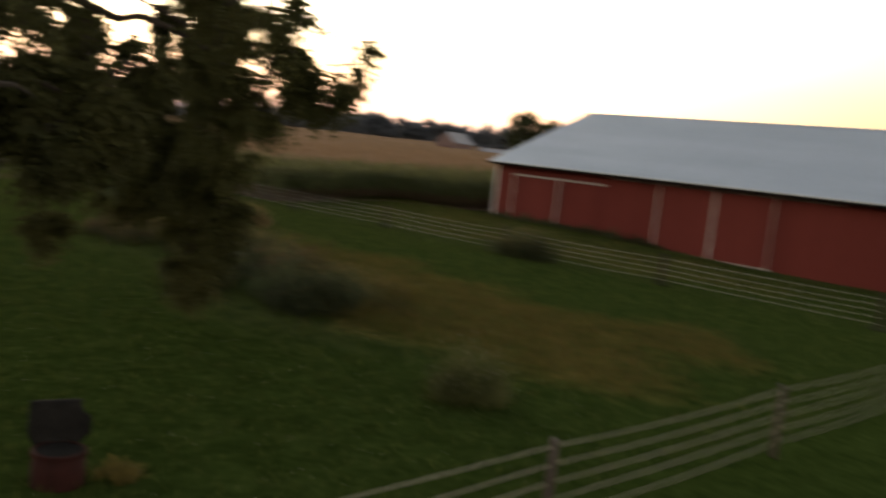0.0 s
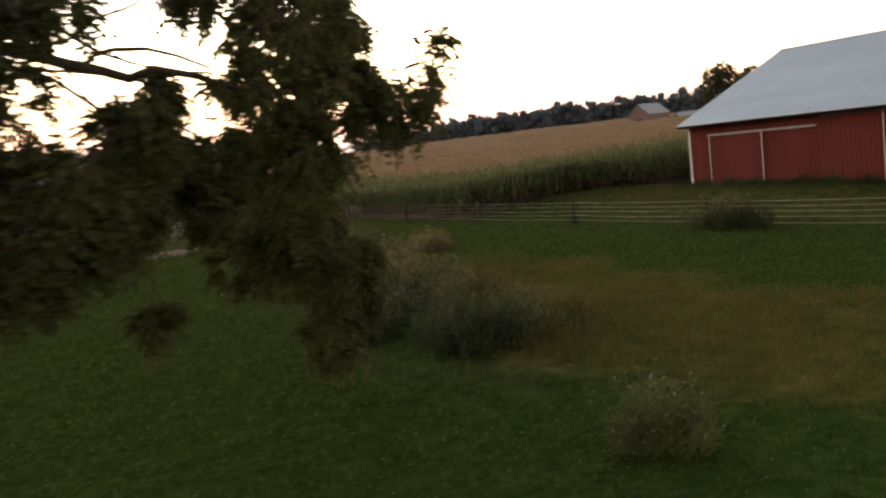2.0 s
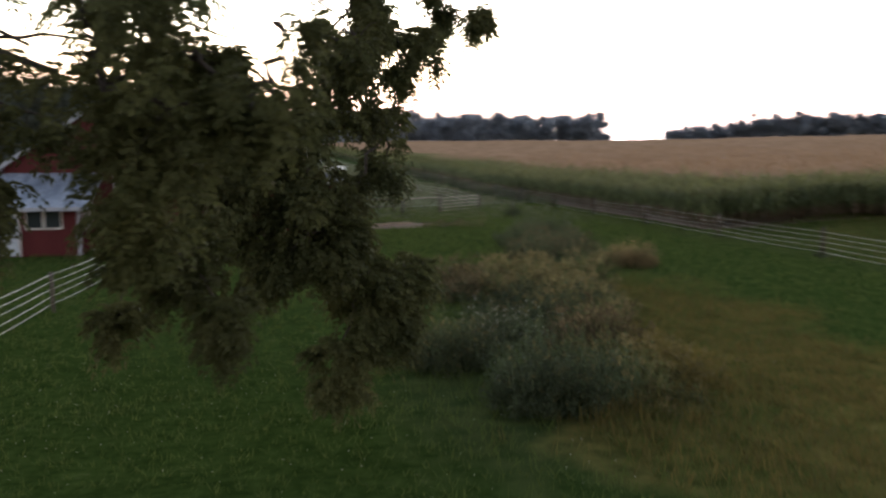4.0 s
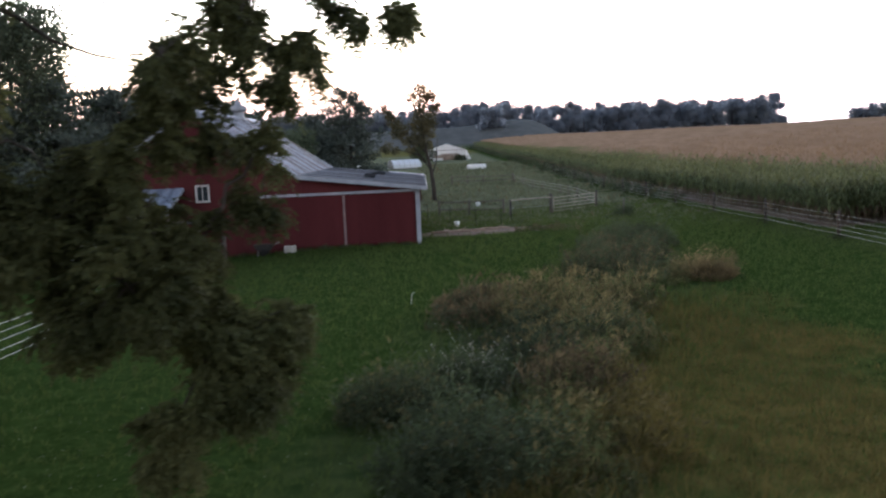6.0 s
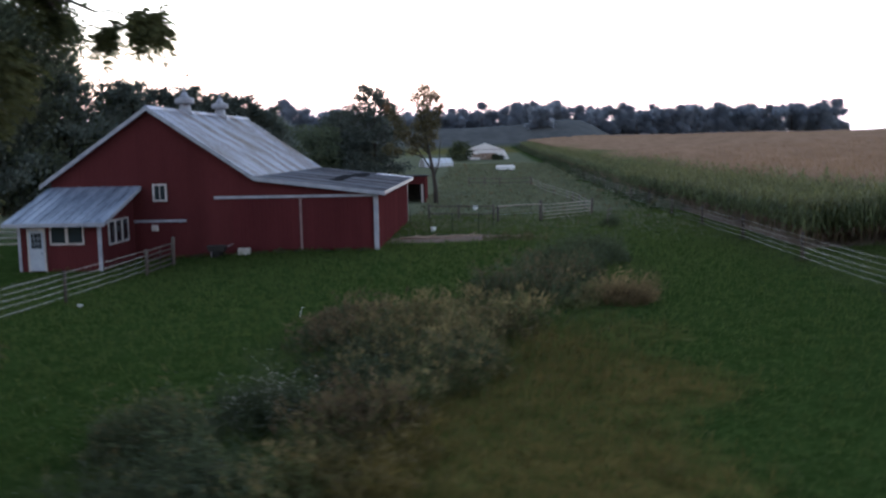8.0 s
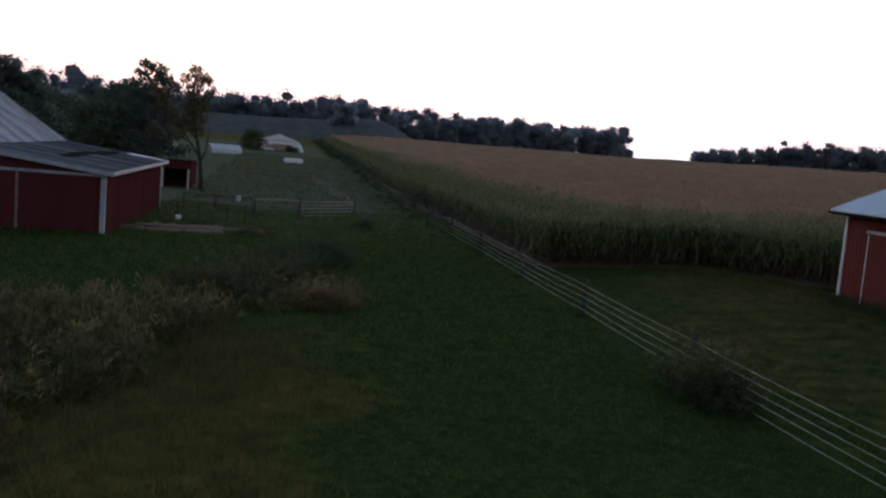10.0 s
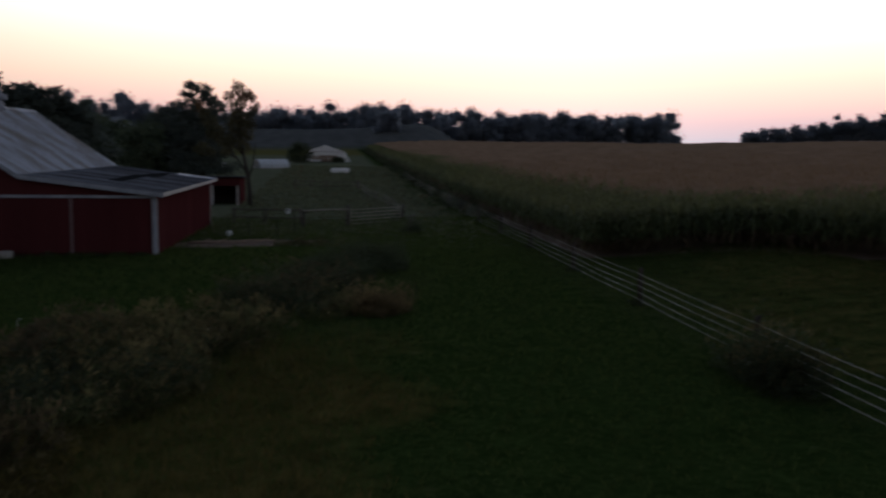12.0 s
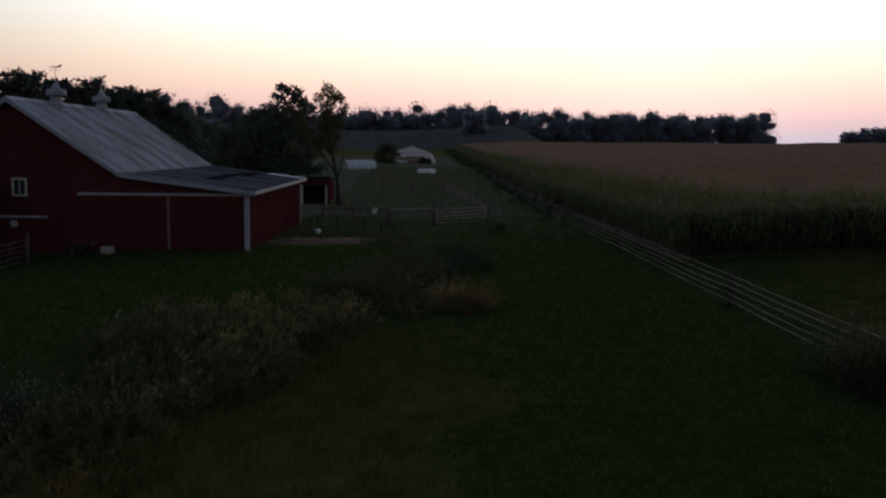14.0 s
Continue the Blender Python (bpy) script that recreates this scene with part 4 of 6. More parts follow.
def low_tunnel(x, y):
    t = tagged(empty("tunnel", x, y, ground(x, y), 24), "low white plastic-covered growing tunnel", "greenhouse")
    L, r = 6.6, 1.75
    side = [(-r, 0.1), (-r, 0.95), (-0.45 * r, 1.75), (0, 1.98), (0.45 * r, 1.75), (r, 0.95), (r, 0.1)]
    bm = bmesh.new()
    rows = [[bm.verts.new((-L / 2 + L * k / 5, a, b - (0.06 if k % 2 else 0) * (b > 1))) for a, b in side] for k in range(6)]
    for p, q in zip(rows, rows[1:]):
        for k in range(len(side) - 1):
            bm.faces.new((p[k], p[k + 1], q[k + 1], q[k]))
    part("cover", bm, FILM, t)
    for k in range(6):
        part("hoop", tube(bmesh.new(), [(-L / 2 + L * k / 5, a * 1.01, b + 0.02) for a, b in side], 0.03, 0.03, 5), GREY_TRIM, t)
    # ends darker than the film: their shadow is put into the grey
    for x_end in (-L / 2 + 0.03, L / 2 - 0.03):
        part("shaded_end", solid_sheet([(x_end, a * 0.98, b) for a, b in side], [tuple(range(7))]), GATE, t)
    part("base_board", boxed(-L / 2, L / 2, -r - 0.06, -r - 0.01, 0, 0.22), GREY_TRIM, t)


low_tunnel(0.2, 196)
t = tagged(empty("chicken_pen", 14.5, 173, ground(14.5, 173)), "low pale covered poultry pen on the grass", "coop")
part("cover", boxed(-1.8, 1.8, -0.9, 0.9, 0.25, 1.15, soft=0.25), TARP, t)
part("base", boxed(-1.85, 1.85, -0.95, 0.95, 0, 0.25), GATE, t)


t = tagged(empty("water_tank", -9.8, 196.8, ground(-9.8, 196.8)), "small square white water tank on the far grass", "tank")
part("tank", boxed(-0.6, 0.6, -0.6, 0.6, 0.12, 1.15, soft=0.12), PLASTIC, t)
part("pallet", boxed(-0.62, 0.62, -0.62, 0.62, 0, 0.12), WOOD, t)


def far_barn(x, y, w, d, e, top, turn, wall, label):
    z = ground(x, y)
    b = tagged(empty("farm_building", x, y, z, turn), label, "barn")
    part("wall", prism(bmesh.new(), [(-w / 2, -1), (w / 2, -1), (w / 2, e), (0, top), (-w / 2, e)], -d / 2, d / 2), wall, b)
    for sgn in (-1, 1):
        part("roof", slanted(0, top + 0.2, sgn * (w / 2 + 0.5), e - 0.1, -d / 2 - 0.5, d / 2 + 0.5, 0.15), BARN_TRIM, b)
    part("door", boxed(-1.8, 1.8, d / 2 + 0.02, d / 2 + 0.08, -1, 2.8), DARK_RED, b)
    part("lean_to", boxed(-w / 2 - 3.5, -w / 2, -d / 2 + 1, d / 2 - 1, -1, e * 0.55), wall, b)
    return b


# greyed red wall: 400 m of haze is put into its colour
far_barn(273.4, 275.6, 10.5, 14, 4.7, 9.0, 98, GREYED_RED, "distant red barn with a pale roof across the field")
far_barn(286, 262, 8, 14, 2.4, 4.0, 60, GREY_TRIM, "distant low pale building across the field")

# ---- corn ----


def corn_edge(x):
    """South edge of the field."""
    return np.interp(x, [27.5, 30, 36, 40, 42, 70, 400], [52.6, 52.0, 49.2, 43.9, 42.6, 42.6, 42.6])


def stalks(x, y, g, leaves, low, spikes=3):
    """Maize plants: stems, arching leaves and tassels. low: height from which the leaves start, as a share."""
    n = len(x)
    z = land(x, y)
    h = g.normal(2.75, 0.14, n)
    out = []
    base = np.stack([x, y, z], 1)
    up = unit(np.stack([g.normal(0, 0.03, n), g.normal(0, 0.03, n), np.ones(n)], 1))
    v, f = rhombs(base, up, across(up, g), h, np.full(n, 0.05))
    out.append((v, f, 0 if leaves else 1))
    for k in range(leaves):
        t = low + (0.93 - low) * (k + g.random(n) * 0.6) / leaves
        b = base + up * (h * t)[:, None]
        a = g.random(n) * 2 * np.pi
        o = np.stack([np.cos(a), np.sin(a), np.zeros(n)], 1)
        s = np.stack([-np.sin(a), np.cos(a), np.zeros(n)], 1)
        L = g.uniform(0.5, 0.95, n)[:, None]
        w = g.uniform(0.035, 0.055, n)[:, None]
        m = b + o * L * 0.45 + np.array([0, 0, 1]) * L * g.uniform(0.25, 0.55, (n, 1))
        e = b + o * L * 0.95 + np.array([0, 0, 1]) * L * g.uniform(-0.45, 0.2, (n, 1))
        v = np.stack([b - s * w * 0.5, b + s * w * 0.5, m + s * w, m - s * w, e + s * 0.006, e - s * 0.006], 1).reshape(-1, 3)
        i = np.arange(n)[:, None] * 6
        f = np.concatenate([i + [0, 1, 2, 3], i + [3, 2, 4, 5]])
        out.append((v, f, 2 if t.mean() < 0.32 else 3 if t.mean() > 0.74 else 0))
    for k in range(spikes):
        b = base + up * (h * 0.94)[:, None]
        d = unit(up + g.normal(0, 0.35, (n, 3)) * (0 if k == 0 else 1))
        v, f = rhombs(b, d, across(d, g), g.uniform(0.24, 0.42, n), np.full(n, 0.028))
        out.append((v, f, 3 if leaves and k == 0 else 1))
    return out


def build_corn():
    g = np.random.default_rng(11)
    pieces = []
    # the rows along the pasture fence
    for k in range(7):
        for y0, y1, step in ((52.6, 115, 0.24), (115, 250, 0.55), (250, 392, 0.9)):
            y = np.arange(y0 + k * 0.1, y1, step) + g.normal(0, 0.05, len(np.arange(y0 + k * 0.1, y1, step)))
            x = np.full(len(y), 27.7 + 0.76 * k) + g.normal(0, 0.07, len(y))
            keep = y > corn_edge(x)
            pieces += stalks(x[keep], y[keep], g, 10 if y0 < 100 else 6 if y0 < 200 else 3, 0.12, 1)
    # the headland towards the long shed
    for k in range(7):
        x = np.arange(28, 64, 0.24)
        x = x + g.normal(0, 0.06, len(x))
        pieces += stalks(x, corn_edge(x) + 0.76 * k + g.normal(0, 0.07, len(x)), g, 9, 0.12, 1)
    # the tops of the rows behind
    x, y = g.uniform(32, 130, 26000), g.uniform(47, 175, 26000)
    near = g.random(26000) < np.clip(1.25 - np.hypot(x - 20, y - 30) / 150, 0.12, 1)
    keep = near & (y > corn_edge(x) + 4)
    rim = g.random(len(x)) < np.clip(1.25 - np.minimum(x - 27.5, (y - corn_edge(x)) * 0.5) / 10, 0, 1) ** 1.5
    pieces += stalks(x[keep & rim], y[keep & rim], g, 8, 0.55, 1)
    pieces += stalks(x[keep & ~rim], y[keep & ~rim], g, 0, 0.6, 5)
    v, f, s = joined(pieces)
    me = raw_mesh("corn_plants", v, f, [CORN, TASSEL, DRY_HUSK, CORN_TOP], slots=s)
    tagged(new("corn_plants", me), "tall green maize with tan tassels, dry at the foot", "corn", kind="stuff")
    # closed canopy of the field behind
    xs = np.concatenate([np.arange(31, 130, 1.1), np.arange(130, 460, 5)])
    ys = np.concatenate([np.arange(45, 180, 1.1), np.arange(180, 396, 5)])
    gx, gy = np.meshgrid(xs, ys)
    far = smooth((np.hypot(gx, gy) - 90) / 80)
    gz = land(gx, gy) + 2.0 + 0.55 * far + g.normal(0, 1, gx.shape) * (0.16 - 0.05 * far) + 0.25 * np.sin(gx * 0.11) * np.sin(gy * 0.07) * far
    v = np.stack([gx, gy, gz], -1).reshape(-1, 3)
    nx, ny = len(xs), len(ys)
    i = (np.arange(ny - 1)[:, None] * nx + np.arange(nx - 1)[None]).ravel()
    f = np.stack([i, i + 1, i + nx + 1, i + nx], 1)
    c = v[f].mean(1)
    f = f[c[:, 1] > corn_edge(c[:, 0]) + 3.0]
    me = raw_mesh("corn_canopy", v, f, CANOPY, True)
    inside = np.minimum(v[:, 0] - 27.5, (v[:, 1] - corn_edge(v[:, 0])) * 0.5) + 2.5 * np.sin(v[:, 0] * 0.13) * np.sin(v[:, 1] * 0.11)
    me.attributes.new("green", "FLOAT", "POINT").data.foreach_set("value", ((1 - smooth((inside - 3) / 8)) * smooth((280 - v[:, 1]) / 110)).astype(np.float32))
    tagged(new("corn_canopy", me), "wide field of ripening maize tops", "corn", kind="stuff")


CANOPY = mat("maize_tops", (0.168, 0.110, 0.070), (0.255, 0.168, 0.112), 0.9, 0.35, 3.0, 0.6, 0, 0, (1, 0.35, 1), 0.0)


def greener_rim(m):
    """The field's rim is still green: mixed in by the mesh's green attribute."""
    n, l = m.node_tree.nodes, m.node_tree.links
    p = n["Principled BSDF"]
    at, mx = n.new("ShaderNodeAttribute"), n.new("ShaderNodeMix")
    at.attribute_name = "green"
    mx.data_type = "RGBA"
    l.new(at.outputs["Fac"], mx.inputs[0])
    l.new(p.inputs["Base Color"].links[0].from_socket, mx.inputs[6])
    mx.inputs[7].default_value = (0.085, 0.092, 0.040, 1)
    l.new(mx.outputs[2], p.inputs["Base Color"])


greener_rim(CANOPY)
build_corn()

# ---- trees ----


def compound_leaves(base, way, g, length=0.42, pairs=5, leaflet=0.15):
    """Feathered leaves: a drooping midrib with leaflets on both sides."""
    n = len(base)
    down = np.array([0, 0, -1.0])
    L = length * g.uniform(0.7, 1.2, n)
    side = unit(np.cross(way, np.broadcast_to(down, way.shape)) + 1e-4)
    pieces = []
    for k in range(pairs):
        t = (k + 0.7) / pairs
        p = base + way * (L * t)[:, None] + down * (L * 0.45 * t * t)[:, None]
        along = unit(way + down * (0.9 * t))
        for s in (-1, 1):
            d = unit(side * s + along * 0.55 + g.normal(0, 0.2, (n, 3)) + down * 0.25)
            w = unit(np.cross(d, np.cross(d, down) + g.normal(0, 0.35, (n, 3))))
            size = leaflet * g.uniform(0.75, 1.2, n) * (1 - 0.35 * abs(t - 0.55))
            v, f = rhombs(p, d, w, size, size * 0.52)
            pieces.append((v, f, 0))
    tip = base + way * L[:, None] + down * (L * 0.45)[:, None]
    d = unit(way + down)
    v, f = rhombs(tip, d, across(d, g), np.full(n, leaflet), np.full(n, leaflet * 0.4))
    pieces.append((v, f, 0))
    return pieces


def spray_cluster(c, r, g, dense, flat=0.9):
    """Bases and directions of the compound leaves of one bough: sprays of leaves at the ends of twigs."""
    n = max(3, int(22 * dense * r * r + 6 * min(1.0, dense)))
    lumps = in_ball(6, g, 0.3) * np.array([r, r, r * flat]) * 0.72
    tips = lumps[g.integers(0, 6, n)] + in_ball(n, g, 0.1) * np.array([r, r, r * flat]) * g.uniform(0.35, 0.6, (n, 1))
    per = 21 if r > 0.4 else 17
    base = np.repeat(tips, per, 0) + g.normal(0, 0.10, (n * per, 3)) * max(r, 0.5)
    way = unit(np.repeat(unit(tips) * 0.7, per, 0) + g.normal(0, 0.55, (n * per, 3)) + np.array([0, 0, -0.1]))
    return base + np.array(c), way, tips + np.array(c)


def walnut():
    root = (-10.2, 14.5)
    z0 = ground(*root)
    t = tagged(empty("walnut_tree", 0, 0, 0), "large dark walnut tree with drooping feathery boughs", "tree")
    fork = Vector((-9.9, 14.2, 4.6))
    part("trunk", tube(bmesh.new(), [(root[0], root[1], z0 - 0.3), (root[0], root[1], z0 + 0.4), (-10.1, 14.4, 2.4), fork, (-9.7, 14.6, 7.5), (-9.4, 15.0, 10.5)], 0.5, 0.16, 10), BARK, t)
    near = [(-3.4, 8.5, 6.9, 0.8, 0.6), (-3.9, 8.8, 6.0, 0.8), (-3.2, 8.5, 5.7, 0.8), (-4.1, 8.9, 6.75, 0.6, 0.3), (-2.6, 8.1, 5.7, 0.5, 0.9), (-3.5, 8.7, 4.8, 0.75), (-2.9, 8.3, 6.25, 0.46, 0.9), (-1.95, 7.65, 6.5, 0.28, 0.2), (-2.1, 7.75, 6.0, 0.3, 0.4), (-2.1, 7.8, 5.6, 0.32, 0.5), (-4.75, 9.1, 7.5, 0.3), (-3.8, 9.0, 8.1, 0.95, 0.6), (-3.3, 9.6, 3.9, 0.6), (-2.8, 10.2, 3.3, 0.55)]
    left = [(-7.6, 7.6, 6.3, 0.45, 0.25), (-8.0, 7.4, 6.7, 0.5, 0.25), (-7.3, 7.5, 5.9, 0.4, 0.45), (-8.2, 7.1, 5.1, 0.7), (-7.5, 7.0, 5.0, 0.62), (-6.7, 6.8, 5.15, 0.55), (-7.9, 7.1, 5.8, 0.55, 0.5), (-8.8, 7.2, 6.4, 0.6, 0.5), (-6.2, 7.0, 5.5, 0.45), (-8.3, 7.1, 4.6, 0.45), (-7.2, 6.9, 4.6, 0.4), (-7.3, 6.55, 4.5, 0.38), (-6.85, 6.7, 4.45, 0.3), (-7.75, 6.4, 4.38, 0.38), (-8.6, 7.4, 7.2, 0.5, 0.4), (-6.5, 8.3, 7.25, 0.5, 0.8), (-7.0, 8.0, 6.95, 0.45, 0.75), (-7.05, 7.95, 6.35, 0.4, 0.5), (-7.5, 7.7, 7.2, 0.4, 0.4), (-9.0, 5.95, 5.7, 0.42, 0.45), (-8.5, 5.75, 5.95, 0.4, 0.4), (-9.2, 5.4, 4.75, 0.3, 0.7), (-5.77, 9.9, 5.15, 0.5), (-5.7, 10.0, 4.55, 0.5), (-5.75, 9.95, 5.7, 0.42, 1.0), (-5.4, 10.1, 4.9, 0.35), (-4.9, 10.0, 5.75, 0.4, 0.7)]
    hanging = [(-1.3, 14.8, 3.7, 0.95, 1.3), (-0.3, 15.6, 2.3, 1.0, 1.5), (-0.75, 14.8, 1.25, 0.6, 1.2), (0.6, 15.9, 2.9, 0.6, 1.3), (0.35, 15.8, 1.7, 0.65, 1.2), (-2.2, 15.0, 4.9, 0.8), (-2.1, 15.0, 3.5, 0.65), (-0.4, 16.0, 4.2, 0.7, 0.8), (-2.6, 15.5, 3.2, 0.4, 0.4), (-2.5, 15.7, 5.5, 0.95, 1.1), (-1.3, 14.9, 5.8, 0.85, 0.2), (-3.6, 14.7, 6.0, 0.75, 1.1), (-3.65, 14.6, 5.0, 0.8), (-3.7, 14.8, 6.8, 0.5, 0.7), (-2.85, 14.5, 4.3, 0.6, 1.2), (-1.1, 15.8, 5.1, 0.6, 0.3), (-1.3, 15.5, 4.4, 0.6), (0.6, 17.1, 5.9, 0.4, 0.9), (0.5, 17.0, 5.0, 0.35, 0.9), (-4.4, 15.4, 4.1, 0.4, 0.6), (-4.55, 13.9, 2.4, 0.28, 2.0)]
    high = [(-0.5, 16.0, 6.4, 0.7, 0.7), (0.4, 17.1, 7.9, 0.75, 0.8), (-0.6, 17.0, 7.4, 0.5), (1.4, 17.2, 7.5, 0.5), (1.0, 17.2, 6.9, 0.35), (1.9, 17.9, 8.6, 0.38, 0.7), (2.75, 19.5, 8.42, 0.46, 1.5), (-0.4, 14.4, 7.2, 0.65), (0.3, 17.3, 9.0, 0.8, 0.7), (1.6, 18.0, 9.4, 0.55), (-2.4, 14.6, 8.95, 0.7)]
    # mostly unseen boughs overhead and behind, added to shade the lawn
    shade_boughs = [(-12.5, 12.5, 8.0, 1.8, 0.3), (-13.0, 16.5, 7.5, 1.8, 0.2), (-9.0, 18.5, 9.0, 1.8, 0.3), (-9.5, 12.0, 11.0, 1.8), (-6.5, 14.5, 11.0, 1.7), (-11.5, 15.0, 12.5, 1.8), (-6.0, 16.5, 13.0, 2.0), (-3.0, 14.0, 12.6, 2.0), (-1.0, 17.5, 13.0, 2.0), (-8.0, 18.5, 13.2, 2.0), (-5.5, 11.0, 12.8, 2.0), (-8.5, 9.5, 12.4, 1.9)]
    starts = {"near": (fork + Vector((0.1, -0.2, 0.6)), near, 1.5, 0.85), "left": (fork, left, 1.0, 0.9), "hang": (Vector((-9.7, 14.6, 7.2)), hanging, 1.9, 1.2), "high": (Vector((-9.6, 14.7, 8.5)), high, 1.2, 1.1), "far": (Vector((-9.5, 14.8, 8.8)), shade_boughs, 0.8, 0.45)}
    seed = 0
    for where, (start, list_of, arch, dense) in starts.items():
        length, pairs, leaflet = {"far": (0.7, 3, 0.42), "hang": (0.38, 6, 0.125), "high": (0.38, 6, 0.12)}.get(where, (0.36, 6, 0.102))
        ordered = sorted(list_of, key=lambda c: (Vector(c[:3]) - start).length)
        hub = start.lerp(Vector(ordered[0][:3]), 0.55) + Vector((0, 0, 0.25))
        part("limb", tube(bmesh.new(), bent(start, hub, arch * 0.2, 8, 0.12, seed), 0.15, 0.075, 7), BARK, t)
        joints = [hub]
        for x, y, z, r, *few in ordered:
            seed += 1
            g = np.random.default_rng(1100 + seed)
            end = Vector((x, y, z + 0.15 * r))
            hub = min(joints, key=lambda j: (j - end).length)
            joints.append(end)
            base, way, tips = spray_cluster((x, y, z), r, g, dense * (few[0] if few else 1.0))
            bm = tube(bmesh.new(), bent(hub, end, 0.18, 7, 0.1, seed), 0.04, 0.016, 6)
            for p in tips[:: 4 if r > 0.5 else 1]:
                tube(bm, bent((x, y, z + 0.1 * r), p, 0.08, 3), 0.012, 0.005, 4)
            bough = part("bough", bm, BARK, t)
            v, f, s = joined(compound_leaves(base, way, g, length, pairs, leaflet))
            raw_part("foliage", v, f, WALNUT, bough)
    # the bare branch that reaches out under the crown
    part("bare_branch", tube(bmesh.new(), [(-6.5, 18.2, 9.6), (-5.2, 18.9, 9.2), (-4.4, 19.08, 8.66), (-3.77, 19.0, 8.2), (-2.95, 18.92, 7.89), (-2.3, 18.9, 7.74)], 0.065, 0.02, 6), BARK, t)
    part("bare_branch", tube(bmesh.new(), [(-9.9, 14.2, 5.4), (-8.4, 13.2, 7.0), (-7.04, 11.85, 7.34), (-6.44, 10.85, 7.02), (-6.18, 10.3, 6.82), (-5.86, 9.73, 6.64), (-5.57, 9.17, 6.43), (-5.33, 8.92, 6.52), (-4.89, 8.6, 6.37), (-4.3, 8.6, 6.16)], 0.12, 0.04, 7), BARK, t)
    part("bare_branch", tube(bmesh.new(), [(-5.97, 9.87, 6.71), (-5.86, 9.76, 6.84), (-5.65, 9.51, 6.87), (-5.32, 9.06, 6.8), (-5.01, 8.8, 6.66), (-4.6, 8.7, 6.46)], 0.045, 0.022, 6), BARK, t)
    part("bare_branch", tube(bmesh.new(), [(-6.18, 10.3, 6.82), (-6.12, 10.13, 6.62), (-6.02, 9.91, 6.32), (-5.97, 9.74, 6.15), (-5.72, 9.45, 6.05)], 0.03, 0.01, 5), BARK, t)
    part("bare_branch", tube(bmesh.new(), [(-5.72, 9.55, 6.85), (-5.57, 9.45, 6.74), (-5.4, 9.32, 6.55)], 0.016, 0.008, 5), BARK, t)
    part("bare_branch", tube(bmesh.new(), bent((-3.6, 15.6, 4.6), (-2.0, 14.9, 2.9), 0.15, 6, 0.05, 91), 0.035, 0.012, 6), BARK, t)
    part("bare_branch", tube(bmesh.new(), [(-9.95, 14.2, 4.4), (-10.2, 10.5, 5.6), (-9.9, 7.2, 5.4), (-9.33, 5.6, 5.12), (-9.0, 5.2, 5.06), (-8.7, 5.2, 5.06), (-8.2, 5.9, 5.1), (-7.8, 6.4, 5.0)], 0.10, 0.02, 7), BARK, t)


walnut()


def leafy_tree(name, label, x, y, height, spread, material, n_boughs, leaf, per, seed, trunk=0.25, low=0.25, lean=0.0, tall=1.0, group="", at_top=None):
    """A broad-leaved tree: forked trunk, limbs and boughs with loose masses of leaves."""
    g = np.random.default_rng(seed)
    z = ground(x, y)
    t = tagged(empty(name, x, y, z), label, "tree", group)
    part("trunk", tube(bmesh.new(), [(0, 0, -0.3), (0.05, 0, height * 0.2), (lean * 0.4, 0.1, height * 0.5), (lean, 0, height * 0.85)], trunk, trunk * 0.25, 8), BARK, t)
    v_all = []
    for k in range(n_boughs):
        u = low + (1 - low) * (k + g.random()) / n_boughs
        a = k * 2.4 + g.normal(0, 0.3)
        width = spread * (0.35 + 0.65 * math.sin(math.pi * min(1, (u - low) / (1 - low) * 0.85 + 0.12))) * g.uniform(0.55, 1.0)
        c = np.array([math.cos(a) * width * 0.75 + lean * u, math.sin(a) * width * 0.75, height * u])
        r = spread * g.uniform(0.24, 0.4) * (1 if at_top is None or u < 0.8 else at_top)
        if k % 2 == 0:
            s = max(0.12, u - 0.28)
            part("limb", tube(bmesh.new(), bent((lean * s * 0.8, 0, height * s), c, 0.2, 5, 0.05 * spread, seed + k), trunk * 0.4 * (1.1 - u), 0.02, 5), BARK, t)
        m = int(per * (r / (spread * 0.32)) ** 2)
        p = in_ball(m, g, 0.25) * np.array([r, r, r * 0.75 * tall]) * g.uniform(0.75, 1.2, (m, 1)) + c
        d = unit(p - c + g.normal(0, r * 0.6, (m, 3)) + np.array([0, 0, -0.15 * r]))
        v_all.append(rhombs(p, d, across(d, g), leaf * g.uniform(0.6, 1.3, m), leaf * g.uniform(0.4, 0.65, m)))
    v, f, s = joined([(a, b, 0) for a, b in v_all])
    raw_part("crown", v, f, material, t)
    return t


